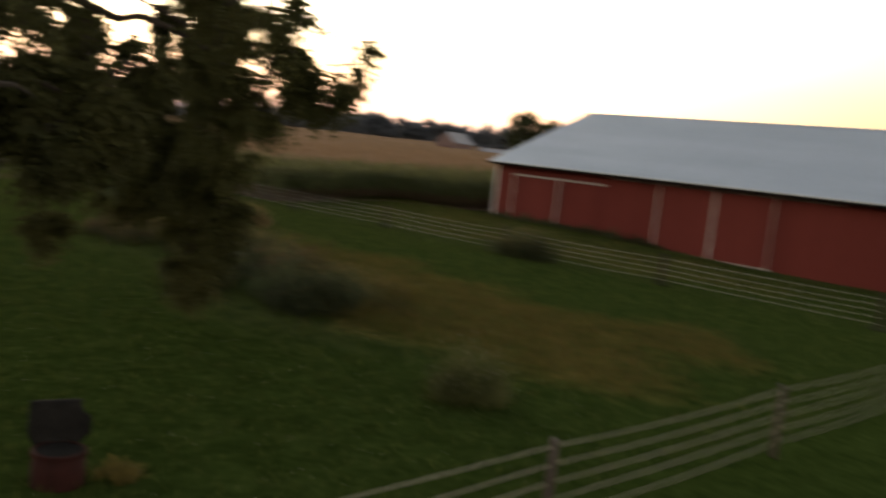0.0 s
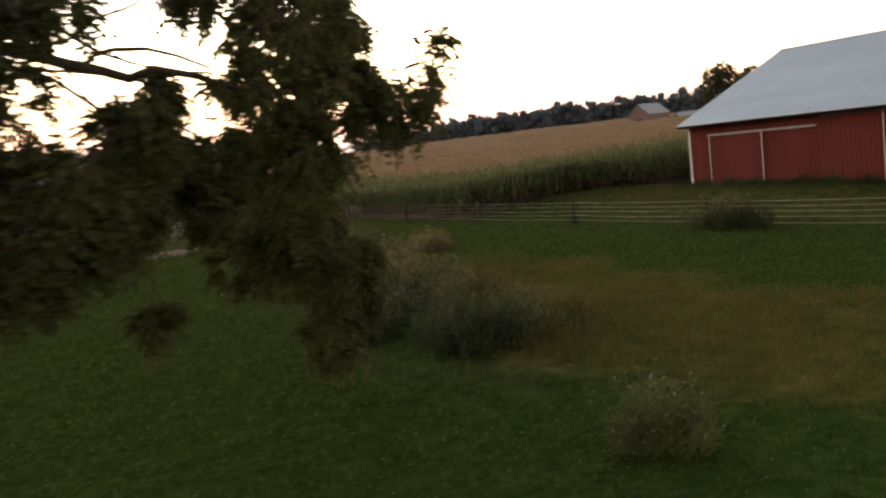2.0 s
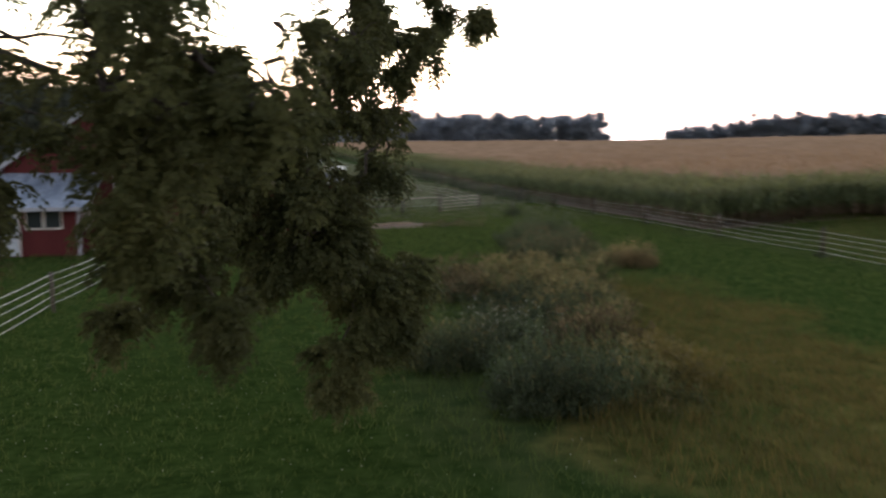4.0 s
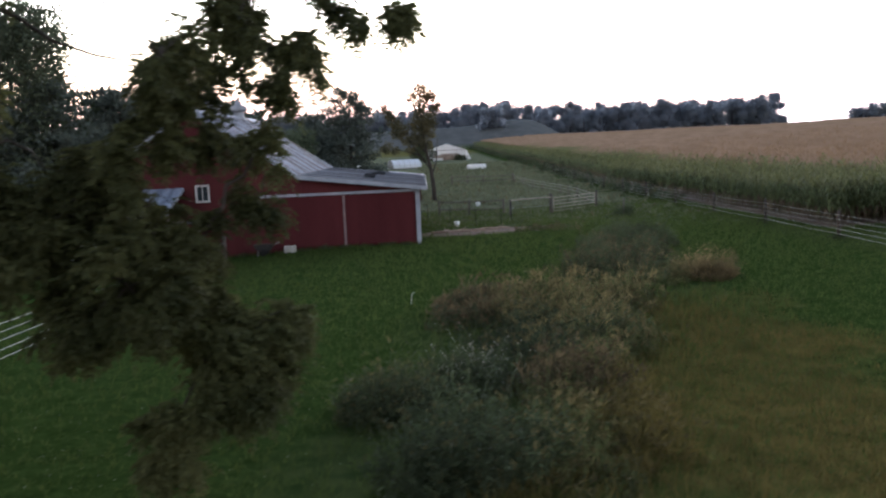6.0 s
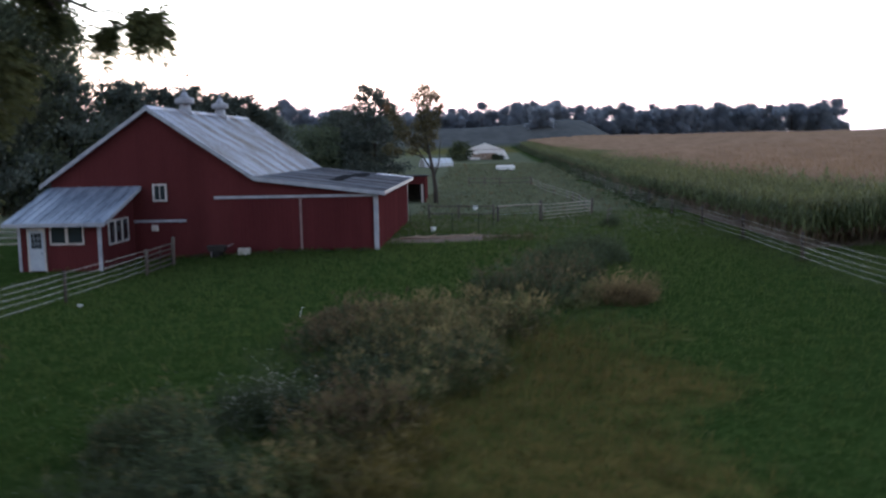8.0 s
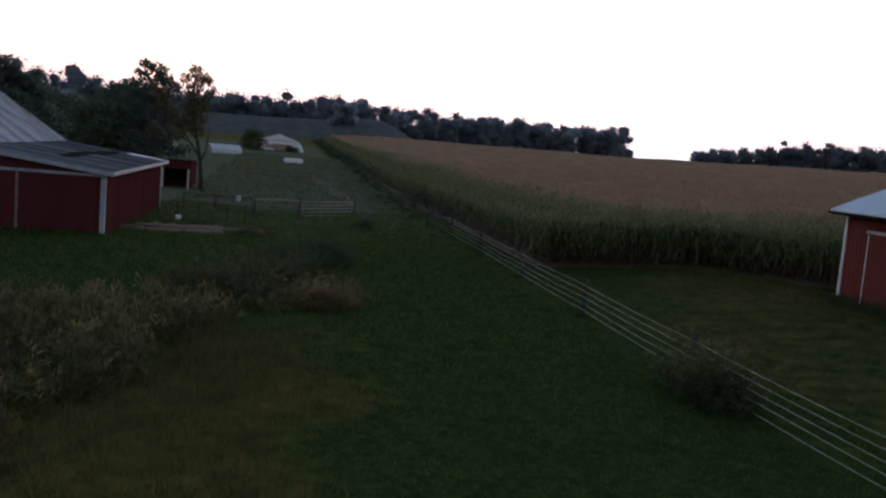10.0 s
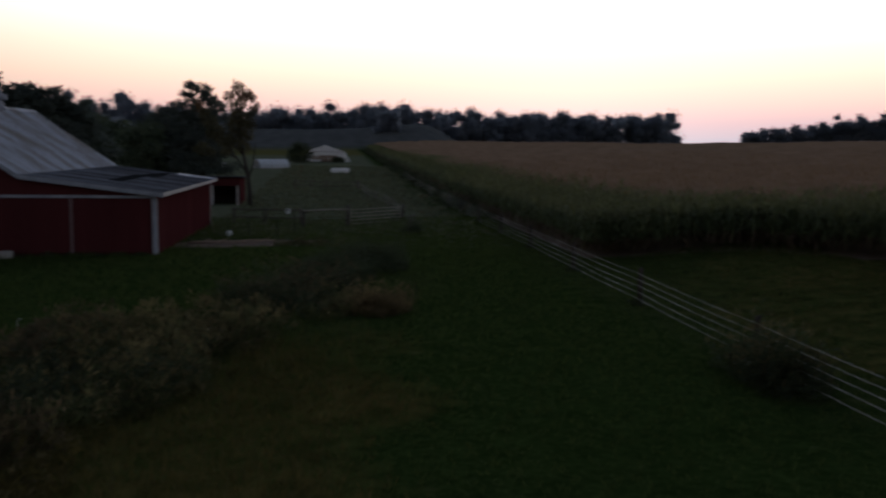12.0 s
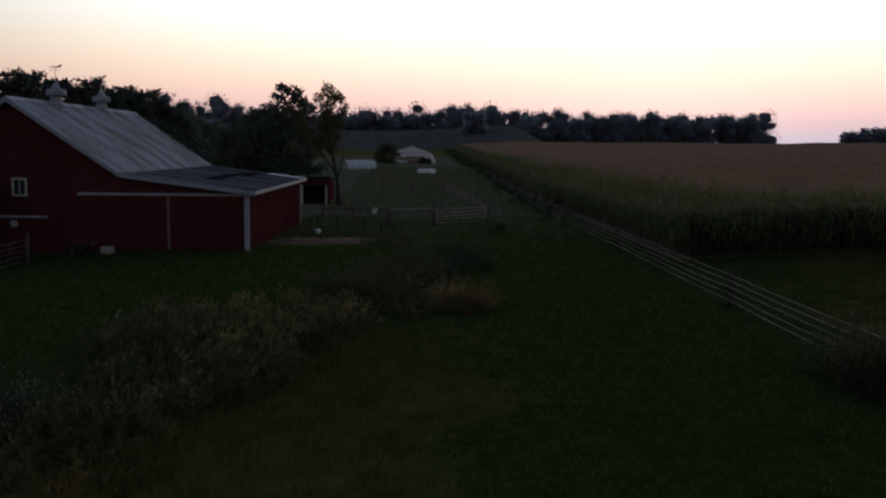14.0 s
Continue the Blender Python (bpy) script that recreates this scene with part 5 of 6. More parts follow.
def pine(x, y, height, spread, seed, group="pines behind the barn"):
    """A conifer: whorls of level boughs that shorten upwards, with tufts of needles."""
    g = np.random.default_rng(seed)
    z = ground(x, y)
    t = tagged(empty("pine_tree", x, y, z), "tall dark pine with ragged level boughs", "tree", group)
    part("trunk", tube(bmesh.new(), [(0, 0, -0.3), (0.1, 0, height * 0.5), (0, 0, height * 0.97)], 0.32, 0.04, 7), BARK, t)
    bm = bmesh.new()
    vs = []
    n = int(height * 5.0)
    for k in range(n):
        u = 0.06 + 0.94 * k / n
        a = k * 2.39 + g.normal(0, 0.4)
        L = spread * (1.05 - u) ** 0.45 * g.uniform(0.55, 1.1)
        e = np.array([math.cos(a) * L, math.sin(a) * L, height * u + 0.12 * L * g.normal()])
        tube(bm, [(0, 0, height * u - 0.2), tuple(e)], 0.05, 0.015, 4)
        m = int(155 * L / spread) + 22
        p = np.outer(g.uniform(0.25, 1.05, m), e - [0, 0, height * u]) + [0, 0, height * u] + g.normal(0, 0.2 * L * 0.5 + 0.1, (m, 3)) * [1, 1, 0.55]
        d = unit(g.normal(0, 1, (m, 3)) + np.array([math.cos(a), math.sin(a), 0.35]))
        vs.append((*rhombs(p, d, across(d, g), g.uniform(0.45, 1.0, m), g.uniform(0.16, 0.34, m)), 0))
    part("branchwork", bm, BARK, t)
    v, f, s = joined(vs)
    raw_part("crown", v, f, PINE, t)




def ash_tree(x, y):
    t = tagged(empty("ash_tree", x, y, ground(x, y)), "slender forked tree with thin leaves turning brown", "tree")
    g = np.random.default_rng(21)
    part("trunk", tube(bmesh.new(), [(0, 0, -0.3), (-0.05, 0, 1.6), (-0.25, 0, 3.4), (-0.55, 0, 5.0), (-0.95, 0.1, 7.0), (-1.1, 0, 9.2), (-1.15, 0, 11.4)], 0.27, 0.05, 8), BARK, t)
    for pts in ([(-0.25, 0, 3.4), (-1.3, 0, 5.0), (-2.4, 0, 6.6), (-3.4, 0, 8.0), (-4.4, 0, 9.6)], [(-1.3, 0, 5.0), (-2.6, 0.2, 5.5), (-4.4, 0, 5.9)], [(-0.15, 0, 3.0), (0.35, 0.1, 4.4), (0.45, 0.2, 5.8), (0.6, 0.2, 6.9)], [(-1.0, 0, 8.2), (-0.7, 0.2, 9.8), (-0.2, 0, 11.2)], [(-1.05, 0, 8.0), (-1.6, 0.3, 9.6), (-1.95, 0, 11.0)], [(-0.6, 0, 5.2), (-1.5, 0.2, 6.3), (-2.2, 0.2, 7.6)]):
        part("limb", tube(bmesh.new(), pts, 0.10, 0.025, 6), BARK, t)
    tops = [(-1.1, 0, 11.9, 0.75), (-0.15, 0.2, 11.4, 0.6), (0.35, 0.1, 11.0, 0.4), (-1.95, 0, 11.1, 0.6), (-0.6, 0, 11.0, 0.7), (-4.9, 0, 10.1, 0.45), (0.6, 0, 10.2, 0.5)]
    rest = [(0.2, 0.1, 9.4, 0.6), (0.1, 0, 8.4, 0.55), (-0.1, 0, 7.3, 0.5), (-1.2, 0, 10.1, 0.8), (-1.0, 0.2, 9.1, 0.95), (-1.6, 0.2, 8.2, 0.8), (-0.6, 0, 8.2, 0.75), (-1.2, 0, 7.2, 0.95), (-1.9, 0.2, 6.6, 0.75), (-0.7, 0.2, 6.2, 0.7), (-4.4, 0, 9.4, 0.6), (-3.9, 0.2, 8.6, 0.75), (-3.3, 0, 7.7, 0.8), (-2.8, 0, 6.9, 0.7), (-3.9, 0.1, 7.4, 0.5), (-4.6, 0, 6.0, 0.6), (-5.2, 0, 5.8, 0.4), (-3.9, 0.1, 5.6, 0.5), (-2.3, 0, 5.7, 0.5)]
    for material, name, spots in ((ASH, "browning_crown", tops), (YELLOWING, "crown", rest)):
        vs = []
        for cx, cy, cz, r in spots:
            m = int(460 * r * r)
            p = in_ball(m, g, 0.2) * r * g.uniform(0.7, 1.25, (m, 1)) + [cx, cy, cz]
            q = unit(g.normal(0, 1, (m, 3)) + [0, 0, -0.4])
            vs.append((*rhombs(p, q, across(q, g), g.uniform(0.16, 0.4, m), g.uniform(0.1, 0.2, m)), 0))
        v, f, s = joined(vs)
        raw_part(name, v, f, material, t)


ash_tree(4.9, 95.0)
pine(-8.0, 152, 15.2, 7.2, 31)
pine(-14.5, 158, 11.5, 6.5, 32)
pine(-25.5, 112, 14.0, 6.2, 33)
pine(-31.0, 106, 14.4, 6.0, 34)
pine(-20.5, 116, 12.8, 5.6, 35)
pine(-36.5, 100, 15.2, 6.5, 36)
pine(-42.0, 96, 14.6, 6.5, 37)
pine(-28.0, 115, 13.2, 5.5, 38)
pine(-34.0, 110, 14.8, 6.0, 39)
pine(-29.5, 111, 13.9, 5.6, 40)
pine(-22.8, 115, 13.4, 5.4, 41)
pine(-18.3, 119, 11.2, 5.2, 42)
for i, (x, y, h, s) in enumerate(((-17, 150, 8.2, 5.5), (-24, 160, 9.0, 6), (-33, 170, 11, 7), (-44, 165, 12, 7), (-15, 168, 8.5, 6), (-55, 120, 13, 7))):
    leafy_tree("broadleaf_tree", "dark rounded tree behind the barn", x, y, h, s, TREE_LEAF, 18, 0.55, 260, 50 + i, 0.3, 0.12, 0, 1.0, "trees behind the barn")
leafy_tree("willow_tree", "tall grey-green leafy tree behind the annex", -41.0, 101.0, 23.0, 9.5, PALE_LEAF, 60, 0.55, 560, 62, 0.5, 0.05)
leafy_tree("field_tree", "lone dark tree beyond the long shed", 251, 217, 19.5, 8, DARK_WEED, 16, 1.3, 200, 63, 0.5, 0.25, 0, 1.0, "lone field trees")
leafy_tree("field_tree", "lone dark tree beyond the long shed", 259, 211, 17, 7, DARK_WEED, 14, 1.3, 200, 64, 0.5, 0.2, 0, 1.0, "lone field trees")
leafy_tree("garden_shrub", "round dark shrub on the far grass", -11.6, 192, 3.2, 2.1, DARK_WEED, 12, 0.22, 220, 65, 0.1, 0.1)
leafy_tree("garden_shrub", "round dark shrub beside the white tent", 4.6, 234, 4.4, 3.8, DARK_WEED, 16, 0.4, 220, 66, 0.1, 0.08)

leafy_tree("garden_shrub", "low bush in front of the white tent", 14.6, 238.5, 1.2, 2.2, DARK_WEED, 10, 0.3, 160, 67, 0.1, 0.1)


def ball_quads():
    """A coarse ball of quads: unit points and faces."""
    cube = [(x, y, z) for x in (-1, 1) for y in (-1, 1) for z in (-1, 1)]
    bm = bmesh.new()
    vs = [bm.verts.new(c) for c in cube]
    for f in ((0, 1, 3, 2), (4, 6, 7, 5), (0, 4, 5, 1), (2, 3, 7, 6), (0, 2, 6, 4), (1, 5, 7, 3)):
        bm.faces.new([vs[i] for i in f])
    bmesh.ops.subdivide_edges(bm, edges=bm.edges[:], cuts=1, use_grid_fill=True)
    v = unit(np.array([tuple(c.co) for c in bm.verts]))
    f = np.array([[c.index for c in face.verts] for face in (bm.verts.index_update() or bm.faces)])
    bm.free()
    return v, f


def woods(name, label, centres, seed, leaf=1.25, per=100):
    """A far wood edge: many crowns of leaves on trunks, one mass."""
    g = np.random.default_rng(seed)
    pieces = []
    lump = ball_quads()
    for x, y, h in centres:
        z = ground(x, y)
        w = h * g.uniform(0.30, 0.52)
        for k in range(6):
            a, u = g.random() * 6.28, 0.05 + 0.83 * (k + g.random()) / 6
            c = np.array([x + math.cos(a) * w * 0.55, y + math.sin(a) * w * 0.55, z + h * u])
            r = w * g.uniform(0.55, 0.82) * (1.15 - 0.45 * u)
            p = in_ball(per, g, 0.4) * g.uniform(0.85, 1.06, (per, 1)) * np.array([r, r, r * 0.9]) + c
            out = unit(p - c + g.normal(0, r * 0.9, (per, 3)))
            d = across(out, g)
            pieces.append((*rhombs(p, d, np.cross(out, d), leaf * g.uniform(0.5, 1.2, per), leaf * g.uniform(0.45, 0.75, per)), 0))
            # the shaded heart of the crown
            q = lump[0] * (r * g.uniform(0.4, 0.68, (len(lump[0]), 1))) * np.array([1, 1, 0.9]) + c
            pieces.append((q, lump[1], 0))
        b = np.array([[x, y, z - 1]] * 2)
        up = np.array([[0, 0, 1.0]] * 2)
        pieces.append((*rhombs(b, up, np.array([[1.0, 0, 0], [0, 1.0, 0]]), np.full(2, h * 0.8), np.full(2, 0.9)), 1))
    v, f, s = joined(pieces)
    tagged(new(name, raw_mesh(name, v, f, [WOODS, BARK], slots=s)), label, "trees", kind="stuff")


def wood_line(points, step, depth, tall, seed):
    """Places and heights of trees along a line; tall: one height, or those at its start and end."""
    g = np.random.default_rng(seed)
    out = []
    h0, h1 = tall if isinstance(tall, tuple) else (tall, tall)

    def h(t):
        return h0 + (h1 - h0) * t

    for (xa, ya), (xb, yb) in zip(points, points[1:]):
        L = math.hypot(xb - xa, yb - ya)
        for k in range(int(L / step)):
            for row in range(2):
                t = (k + g.random()) / (L / step)
                out.append((xa + (xb - xa) * t + g.normal(0, 2), ya + (yb - ya) * t + row * depth + g.normal(0, 3), h(t) * g.uniform(0.8, 1.08) * (1 + 0.06 * math.sin(k * 0.31 + seed) + 0.05 * math.sin(k * 0.83 + 2 * seed))))
    return out


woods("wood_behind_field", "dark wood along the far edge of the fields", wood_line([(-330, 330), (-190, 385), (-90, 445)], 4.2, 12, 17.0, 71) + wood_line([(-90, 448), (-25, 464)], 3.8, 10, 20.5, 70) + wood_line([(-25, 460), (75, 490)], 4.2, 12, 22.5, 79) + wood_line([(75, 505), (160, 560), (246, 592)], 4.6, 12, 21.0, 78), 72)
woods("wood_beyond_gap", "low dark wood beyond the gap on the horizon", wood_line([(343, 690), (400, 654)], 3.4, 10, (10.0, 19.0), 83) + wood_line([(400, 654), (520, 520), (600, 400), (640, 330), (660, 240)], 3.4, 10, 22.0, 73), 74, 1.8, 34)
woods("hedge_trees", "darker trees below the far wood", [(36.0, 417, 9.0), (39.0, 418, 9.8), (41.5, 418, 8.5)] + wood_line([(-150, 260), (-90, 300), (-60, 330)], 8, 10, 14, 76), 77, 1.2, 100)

# ---- weeds ----


def weed_clump(name, label, x, y, r, h, leafage, heads, seed, stems=60, leaf=0.13, head=0.2, group="weeds of the rough strip", nod=0.25, narrow=0.22, share=0.55):
    """Stems that spread from the ground, with leaves along them and seed heads on top."""
    g = np.random.default_rng(seed)
    n = stems
    q = np.sqrt(g.random(n)) * r
    a = g.random(n) * 2 * np.pi
    bx, by = np.cos(a) * q, np.sin(a) * q
    gz = land(x + bx, y + by)
    z = ground(x, y)
    base = np.stack([bx, by, gz - z - 0.03], 1)
    hh = h * g.uniform(0.35, 1.15, n) * (1 - 0.5 * (q / r) ** 2) * (0.8 + 0.35 * np.sin(bx * 3.1 + seed) * np.sin(by * 2.7 + seed * 2))
    lean = np.stack([bx / r * nod + g.normal(0, 0.22, n), by / r * nod + g.normal(0, 0.22, n), np.ones(n)], 1)
    up = unit(lean)
    pieces = []
    v, f = rhombs(base, up, across(up, g), hh, np.full(n, 0.02))
    pieces.append((v, f, 0))
    per = 13
    t = g.uniform(0.06, 0.98, (n, per))
    p = (base[:, None] + up[:, None] * (hh[:, None] * t)[..., None]).reshape(-1, 3) + g.normal(0, 0.035, (n * per, 3))
    d = unit(g.normal(0, 1, (n * per, 3)) * np.array([1, 1, 0.6]) + np.array([0, 0, 0.55]))
    size = leaf * g.uniform(0.5, 1.5, n * per)
    v, f = rhombs(p, d, across(d, g), size, size * narrow)
    pieces.append((v, f, 0))
    if heads is not None:
        k = 7
        keep = g.random(n) < share
        tip = np.repeat((base + up * hh[:, None])[keep], k, 0) + g.normal(0, head * 0.25, (keep.sum() * k, 3))
        d = unit(np.repeat(up[keep], k, 0) + g.normal(0, 0.55, tip.shape))
        v, f = rhombs(tip - d * head * 0.3, d, across(d, g), head * g.uniform(0.4, 1.0, len(tip)), np.full(len(tip), head * 0.16))
        pieces.append((v, f, 1))
    v, f, s = joined(pieces)
    ob = new(name, raw_mesh(name, v, f, [leafage, heads or leafage], slots=s))
    ob.matrix_basis = pose(x, y, z)
    return tagged(ob, label, "weeds", group)


def weed_zone(name, label, cx, cy, rx, ry, turn, count, r, h, leafage, heads, seed, **more):
    g = random.Random(seed)
    c, s = math.cos(radians(turn)), math.sin(radians(turn))
    count = int(count * 1.5)
    for i in range(count):
        q, a = math.sqrt((i + 0.5) / count), i * 2.4 + g.uniform(-0.2, 0.2)
        u, v = rx * q * math.cos(a), ry * q * math.sin(a)
        weed_clump(name, label, cx + u * c - v * s, cy + u * s + v * c, r * g.uniform(0.5, 1.15), h * g.uniform(0.5, 1.2), leafage, heads, seed * 50 + i, **more)


weed_zone("shrubby_weeds", "dark leafy shrub with reddish tips in the rough strip", 2.4, 19.8, 0.8, 1.0, -20, 5, 0.85, 1.6, DARK_WEED, STRAW, 1, stems=120, leaf=0.12, head=0.11, share=0.4)
weed_zone("blue_weeds", "blue-green bushy weeds in the rough strip", 4.1, 16.1, 0.95, 1.5, -14, 10, 0.85, 1.75, BLUE_WEED, STRAW, 2, stems=115, leaf=0.13, head=0.12, share=0.12)
weed_zone("flowering_weeds", "dark weeds with pale flower heads", 4.5, 21.7, 0.8, 1.0, 0, 5, 0.85, 1.4, DARK_WEED, PALE_SEED, 3, stems=90, leaf=0.13, head=0.055, share=0.55)
weed_zone("dock_weeds", "rust-brown seeding dock in the rough strip", 6.5, 20.6, 0.9, 1.3, 0, 6, 0.8, 1.35, GOLDENROD, RUST_WEED, 4, stems=80, leaf=0.10, head=0.32, share=0.45)
weed_zone("goldenrod", "yellow-green goldenrod in the rough strip", 5.9, 16.6, 1.0, 2.4, -15, 9, 0.75, 1.1, GOLDENROD, STRAW, 5, stems=80, leaf=0.11, head=0.18, share=0.4)
weed_zone("dock_weeds", "brown seeding weeds at the edge of the lawn", 5.1, 30.3, 1.3, 2.2, -15, 8, 0.95, 1.35, DARK_WEED, RUST_WEED, 6, stems=80, leaf=0.12, head=0.28)
weed_zone("tall_grass", "tall straw-coloured grass among weeds", 8.4, 30.5, 2.4, 3.8, -25, 18, 1.0, 1.4, GOLDENROD, STRAW, 7, stems=90, leaf=0.15, head=0.36, narrow=0.14, share=0.34)
weed_zone("mixed_weeds", "grey-green weeds of the rough strip", 7.2, 25.5, 1.8, 3.0, -20, 12, 0.9, 1.35, BLUE_WEED, STRAW, 8, stems=90, leaf=0.13, head=0.2, share=0.3)
weed_zone("mixed_weeds", "grey-green weeds of the rough strip", 11.8, 38.6, 1.9, 3.8, -25, 15, 1.1, 2.0, DARK_WEED, RUST_WEED, 9, stems=100, leaf=0.14, head=0.16)
weed_zone("dark_weeds", "dark green weeds at the end of the strip", 14.2, 47.5, 2.0, 5.2, -20, 15, 1.15, 1.95, DARK_WEED, None, 10, stems=120, leaf=0.14)
for i, (x, y, r, h) in enumerate(((14.2, 36.3, 0.9, 1.25), (15.3, 36.8, 0.95, 1.5), (14.9, 35.8, 0.75, 0.95))):
    weed_clump("tan_shrub", "tan dried shrub at the edge of the lawn", x, y, r, h, TAN_BUSH, TAN_BUSH, 560 + i, 190, 0.13, 0.14, nod=0.45)
weed_zone("mixed_weeds", "grey-green weeds of the rough strip", 13.3, 36.4, 0.9, 1.5, -20, 3, 0.9, 1.3, GOLDENROD, STRAW, 16, stems=100, leaf=0.14, head=0.2)
weed_zone("shaggy_weeds", "shaggy weeds with pale seed heads on the lawn", 1.25, 6.95, 0.45, 0.55, 0, 4, 0.5, 1.5, GOLDENROD, PALE_SEED, 12, stems=70, leaf=0.24, head=0.05, group="", share=0.4, narrow=0.06, nod=0.4)
weed_zone("tall_grass", "wispy pale grass at the edge of the weeds", 7.1, 17.5, 0.8, 3.2, -12, 5, 0.7, 1.0, DRY_GRASS, STRAW, 17, stems=45, leaf=0.32, head=0.22, narrow=0.05, nod=0.4, group="wispy grass")
weed_zone("tall_grass", "wispy pale grass at the edge of the weeds", 8.6, 25.0, 0.8, 3.0, -20, 6, 0.8, 1.3, GOLDENROD, STRAW, 18, stems=50, leaf=0.34, head=0.25, narrow=0.05, nod=0.35, group="wispy grass")
weed_zone("fence_weeds", "dark weeds round a fence post", 25.2, 25.6, 0.8, 1.6, 0, 6, 0.9, 1.9, DARK_WEED, STRAW, 13, stems=90, leaf=0.18, head=0.2, share=0.6, group="weeds at fence posts")
weed_zone("fence_weeds", "dark weeds round the short gate", 19.0, 68.8, 0.5, 0.7, 0, 3, 0.6, 1.5, DARK_WEED, None, 14, stems=70, leaf=0.14, group="weeds at fence posts")
weed_zone("dock_weeds", "brown weeds on the edge of the bare soil", 11.8, 59.6, 2.2, 1.0, 0, 5, 0.7, 0.7, GOLDENROD, RUST_WEED, 15, stems=40, leaf=0.12, head=0.2)
for i in range(15):
    if i != 2:
        weed_clump("post_tuft", "grass tuft at the foot of a fence post", 25.5, 7.1 + 10.03 * i, 0.35, 0.4, DARK_WEED, None, 400 + i, 40, 0.18, group="tufts at fence posts", narrow=0.12)
for i in range(14):
    weed_clump("wall_weeds", "weeds along the long shed's wall", 38.3 + 0.2 * math.sin(i * 5), 25.5 + 1.1 * i, 0.6, 0.3 + 0.75 * abs(math.sin(i * 1.7)) ** 2, DARK_WEED, RUST_WEED if i % 4 == 1 else None, 430 + i, 60, 0.15, group="weeds along the shed wall")
for i in range(9):
    weed_clump("wall_weeds", "low weeds at the foot of the barn wall", -7.5 + 1.25 * i, 54.65, 0.45, 0.22 + 0.1 * math.sin(i * 2), DARK_WEED, None, 460 + i, 40, 0.12, group="weeds along the barn wall")

for i in range(46):
    weed_clump("margin_weeds", "dark rank weeds along the field margin", 26.6 + 0.5 * math.sin(i * 2.1), 84 + 6.6 * i, 1.4, 1.6 + 0.8 * abs(math.sin(i * 1.3)), DARK_WEED, RUST_WEED if i % 3 == 0 else None, 480 + i, 42, 0.38, 0.4, group="weeds along the field margin")

# ---- grass ----


def build_grass():
    g = np.random.default_rng(5)
    n = 96000
    x, y = g.uniform(-14, 27, n), 2.5 + 80 * g.random(n) ** 1.12
    k = 30000
    x[:k], y[:k] = g.uniform(4, 16, k), g.uniform(5, 33, k)
    x[k:k + 16000], y[k:k + 16000] = g.uniform(27, 39, 16000), g.uniform(8, 52, 16000)
    dry, weed = dryness(x, y), weediness(x, y)
    keep = np.ones(n, bool)
    keep[:k] = g.random(k) < dry[:k]
    keep &= g.random(n) > 1.4 * bareness(x, y)
    x, y, dry, weed = x[keep], y[keep], dry[keep], weed[keep]
    n = len(x)
    tuft = np.stack([x, y, land(x, y) - 0.01], 1)
    is_dry = g.random(n) < dry * 0.65
    pieces = []
    for k in range(3):
        b = tuft + g.normal(0, 0.05, (n, 3)) * [1, 1, 0]
        rise = np.where(is_dry, 1.1, 0.8)[:, None]
        d = unit(g.normal(0, 0.6, (n, 3)) * [1, 1, 0.2] + np.array([0, 0, 1.0]) * rise)
        L = np.where(is_dry, g.uniform(0.14, 0.34, n), g.uniform(0.07, 0.19, n)) * (1 + 0.8 * weed) * np.where(is_dry, 1.0, 1 + y / 48)
        v, f = rhombs(b, d, unit(np.cross(d, np.array([0, 0, 1.0])) + g.normal(0, 0.25, (n, 3))), L, np.where(is_dry, 0.02, 0.014 * (1 + y / 48)))
        pieces.append((v, f, is_dry.astype(int)))
    verts, faces, slots, k = [], [], [], 0
    for v, f, m in pieces:
        verts.append(v)
        faces.append(f + k)
        slots.append(m)
        k += len(v)
    me = raw_mesh("grass_blades", np.concatenate(verts), np.concatenate(faces), [GRASS, DRY_GRASS], slots=np.concatenate(slots))
    tagged(new("grass_blades", me), "short green lawn grass and taller dry brown grass", "grass", kind="stuff")
    # clover heads in the lawn
    n = 520
    x, y = g.uniform(-14, 4, n), g.uniform(3, 24, n)
    b = np.stack([x, y, land(x, y) + g.uniform(0.06, 0.14, n)], 1)
    pieces = []
    for k in range(3):
        q = unit(g.normal(0, 1, (n, 3)))
        pieces.append((*rhombs(b - q * 0.012, q, across(q, g), np.full(n, 0.026), np.full(n, 0.022)), 0))
    v, f, s = joined(pieces)
    tagged(new("clover_flowers", raw_mesh("clover_flowers", v, f, PALE_SEED)), "tiny pale clover flowers in the lawn", "flowers", kind="stuff")
    # rank tufts and small bushes of the grazed paddocks
    n = 6500
    x, y = g.uniform(3.5, 25, n), 58 + 150 * g.random(n) ** 1.3
    c = np.stack([x, y, land(x, y)], 1)
    big = (1 - 0.9 * bareness(x, y)) * np.clip(g.lognormal(-1.3, 0.5, n), 0.1, 0.7) * (0.7 + y / 200) * (0.25 + 0.75 * smooth((y - 56) / 22))
    pieces = []
    for k in range(8):
        b = c + g.normal(0, 0.35, (n, 3)) * big[:, None] * [1.2, 1.2, 0]
        q = unit(g.normal(0, 0.7, (n, 3)) * [1, 1, 0.3] + np.array([0, 0, 0.8]))
        pieces.append((*rhombs(b, q, across(q, g), big * g.uniform(0.35, 0.8, n), big * 0.3), (g.random(n) < 0.06).astype(int)))
    v = np.concatenate([q[0] for q in pieces])
    f = np.concatenate([q[1] + i * n * 4 for i, q in enumerate(pieces)])
    me = raw_mesh("pasture_tufts", v, f, [PASTURE_TUFT, RUST_WEED], slots=np.concatenate([q[2] for q in pieces]))
    tagged(new("pasture_tufts", me), "uneven rank tufts of a grazed pasture", "grass", kind="stuff")


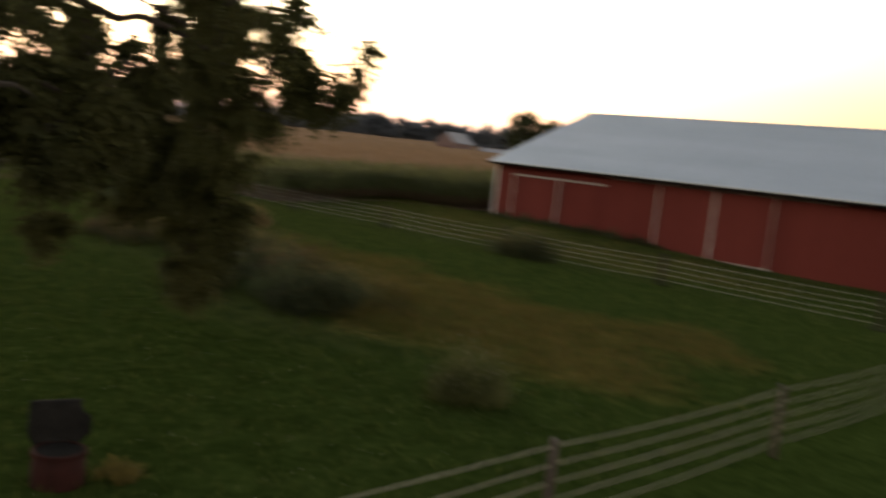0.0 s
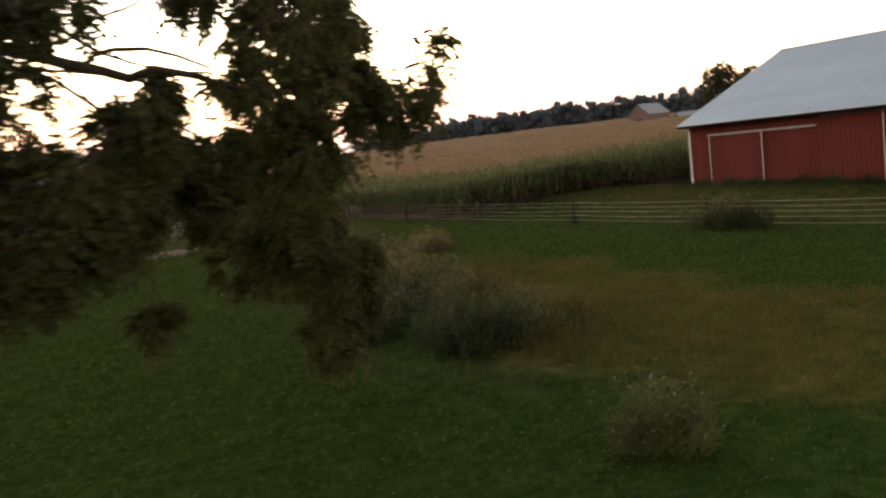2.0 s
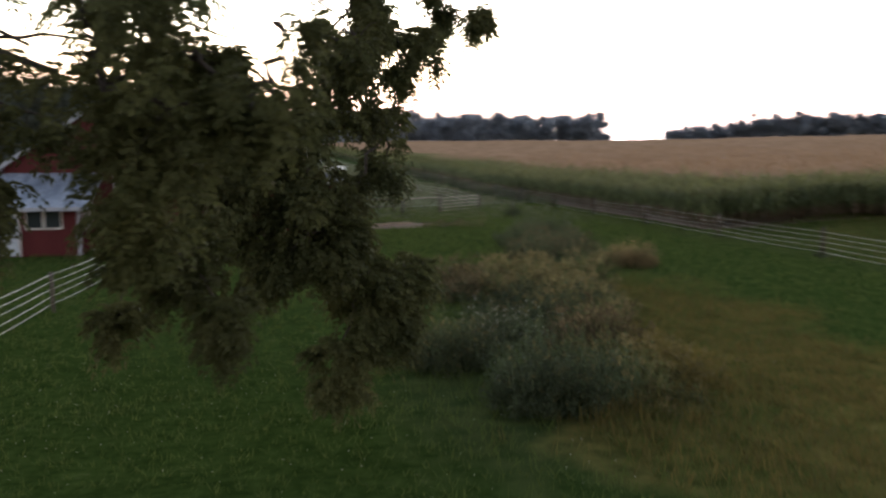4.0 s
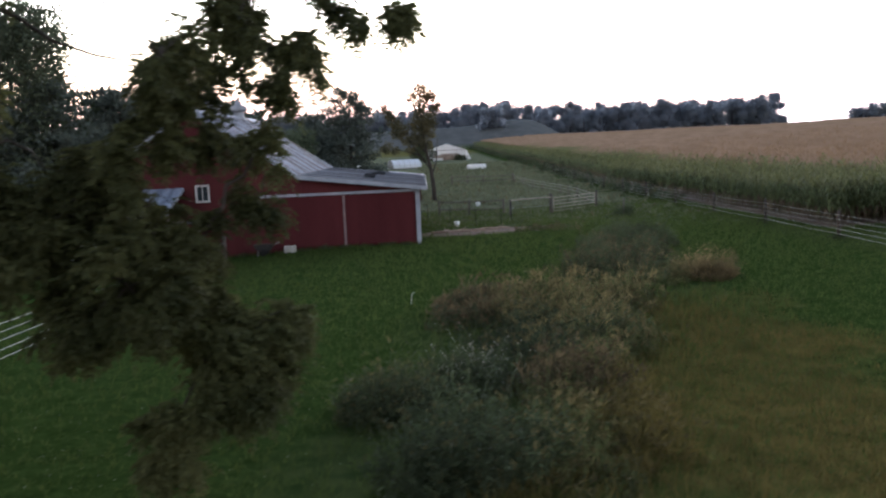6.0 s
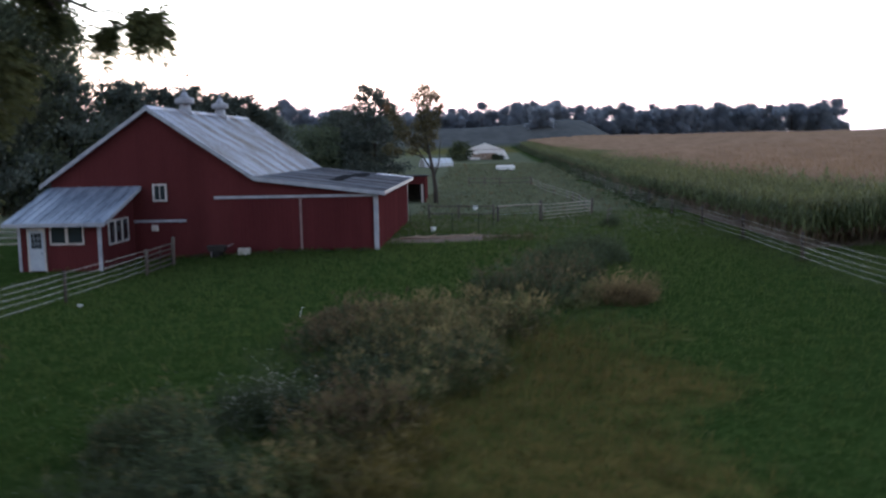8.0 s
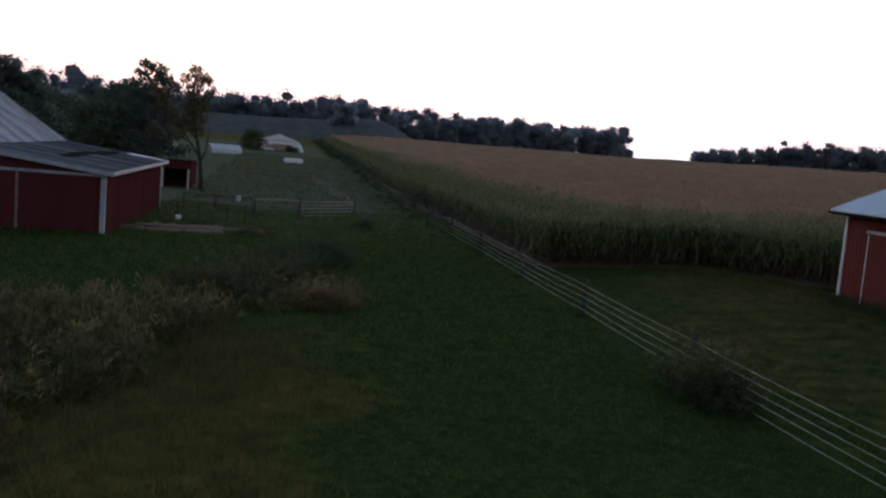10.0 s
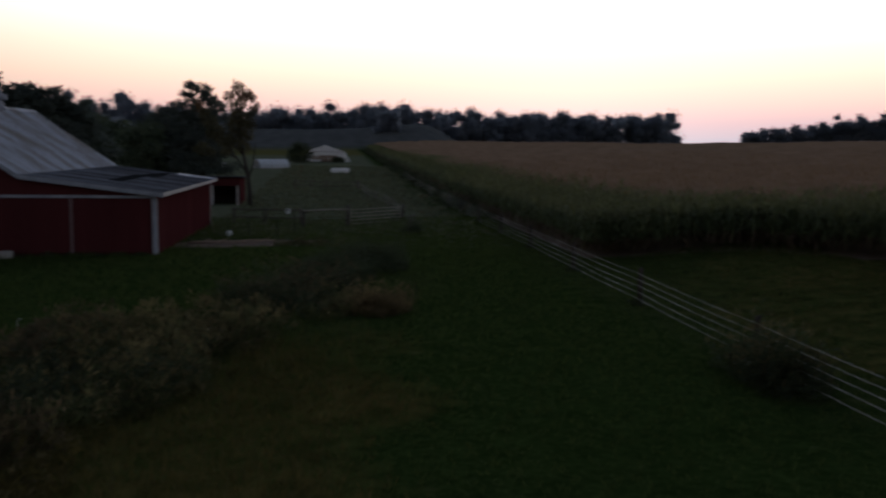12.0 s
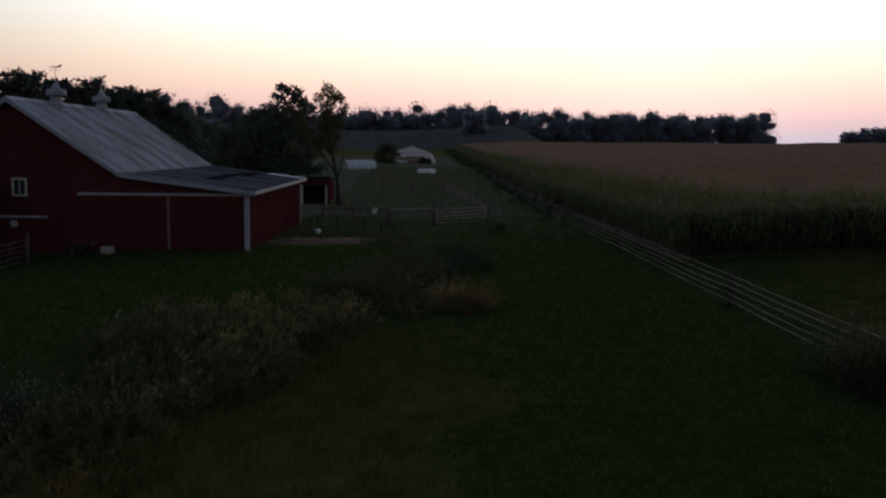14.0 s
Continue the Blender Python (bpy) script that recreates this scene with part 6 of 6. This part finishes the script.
build_grass()

# ---- small things ----


def fire_drum(x, y):
    p = tagged(empty("fire_drum", x, y, ground(x, y), -20), "dark red steel drum with a black lid plate standing open", "drum")
    bm = tube(bmesh.new(), [(0, 0, -0.02), (0, 0, 0.02), (0, 0, 0.17), (0, 0, 0.19), (0, 0, 0.21), (0, 0, 0.44)], 0.345, 0.335, 20)
    part("barrel", bm, SCORCHED, p)
    bm = bmesh.new()
    outer = [bm.verts.new((0.355 * math.cos(k * math.pi / 10), 0.355 * math.sin(k * math.pi / 10), z)) for z in (0.41, 0.47) for k in range(20)]
    inner = [bm.verts.new((0.29 * math.cos(k * math.pi / 10), 0.29 * math.sin(k * math.pi / 10), 0.47)) for k in range(20)]
    for k in range(20):
        j = (k + 1) % 20
        bm.faces.new((outer[k], outer[j], outer[20 + j], outer[20 + k]))
        bm.faces.new((outer[20 + k], outer[20 + j], inner[j], inner[k]))
    part("rim", bm, SCORCHED, p)
    # flat black disc in place of the drum's shaded inside
    part("mouth_shade", tube(bmesh.new(), [(0, 0, 0.445), (0, 0, 0.455)], 0.3, 0.3, 20), BLACK, p)
    bm = prism(bmesh.new(), [(-0.30, 0.36), (0.26, 0.36), (0.30, 0.47), (0.40, 0.56), (0.40, 0.78), (0.30, 0.86), (0.26, 0.96), (0.27, 1.04), (-0.38, 1.02), (-0.40, 0.58)], 0.34, 0.42)
    bmesh.ops.bevel(bm, geom=bm.edges[:], offset=0.015, segments=1, affect="EDGES")
    part("lid", bm, BLACK, p, "black scorched lid plate")
    part("hinge", boxed(-0.12, 0.12, 0.30, 0.36, 0.38, 0.5, soft=0.01), BLACK, p)


fire_drum(-7.14, 6.47)
weed_clump("dry_tuft", "straw-coloured grass tuft beside the drum", -6.35, 6.3, 0.3, 0.28, DRY_GRASS, STRAW, 590, 60, 0.12, 0.08, group="", narrow=0.1)


def fallen_branches():
    for i, (x, y, a, L, r) in enumerate(((5.6, 61.6, 12, 3.2, 0.08), (6.5, 61.0, -6, 3.8, 0.06), (8.2, 62.0, 9, 2.6, 0.09), (4.9, 62.4, 60, 1.8, 0.05))):
        b = tagged(empty("branch", x, y, ground(x, y) + r, a), "pale fallen branch lying on bare soil", "branch", "branches by the poultry fence")
        part("stick", tube(bmesh.new(), bent((-L / 2, 0, 0), (L / 2, 0, 0.03), 0.03, 6, 0.04, i), r, r * 0.5, 6), LOGS, b)
        part("side_twig", tube(bmesh.new(), [(0.2, 0, 0), (0.7, 0.25, 0.12), (1.0, 0.5, 0.2)], r * 0.45, r * 0.2, 5), LOGS, b)


fallen_branches()


def bucket(x, y, label, r=0.16, h=0.32):
    b = tagged(empty("bucket", x, y, ground(x, y)), label, "bucket", "pale buckets")
    part("pail", tube(bmesh.new(), [(0, 0, 0), (0, 0, h)], r * 0.85, r, 10), PLASTIC, b)
    part("rim", tube(bmesh.new(), [(0, 0, h - 0.03), (0, 0, h + 0.015)], r * 1.08, r * 1.08, 10), PLASTIC, b)


bucket(6.0, 66.7, "pale plastic bucket beside the wire fence", 0.2, 0.4)
bucket(9.0, 88.0, "white plastic bucket on the pasture", 0.25, 0.45)
bucket(-6.9, 37.3, "white plastic pail on the lawn", 0.1, 0.1)


def stake(x, y):
    s = tagged(empty("stake", x, y, ground(x, y)), "short bent white stake in the lawn", "stake")
    part("rod", tube(bmesh.new(), [(0, 0, -0.1), (0.02, 0, 0.28), (0.07, 0, 0.4), (0.15, 0, 0.42)], 0.012, 0.010, 6), WHITE, s)


stake(2.85, 33.6)


def by_the_wall():
    b = tagged(empty("block", -4.6, 54.2, ground(-4.6, 54.2)), "pale concrete block at the barn wall", "block")
    part("body", boxed(-0.35, 0.35, -0.2, 0.2, 0, 0.42, soft=0.03), CONCRETE, b)
    c = tagged(empty("garden_cart", -6.1, 53.9, ground(-6.1, 53.9)), "small dark garden cart at the barn wall", "cart")
    part("tray", prism(bmesh.new(), [(-0.45, 0.35), (0.4, 0.35), (0.55, 0.7), (-0.6, 0.7)], -0.3, 0.3), DARK, c)
    for s in (-0.32, 0.32):
        part("wheel", tube(bmesh.new(), [(0, s - 0.04, 0.22), (0, s + 0.04, 0.22)], 0.22, 0.22, 12), BLACK, c)
    part("handle", tube(bmesh.new(), [(0.5, 0, 0.6), (0.95, 0, 0.8)], 0.025, 0.025, 6), GATE, c)
    part("foot", boxed(-0.4, -0.34, -0.2, 0.2, 0, 0.36), GATE, c)


by_the_wall()
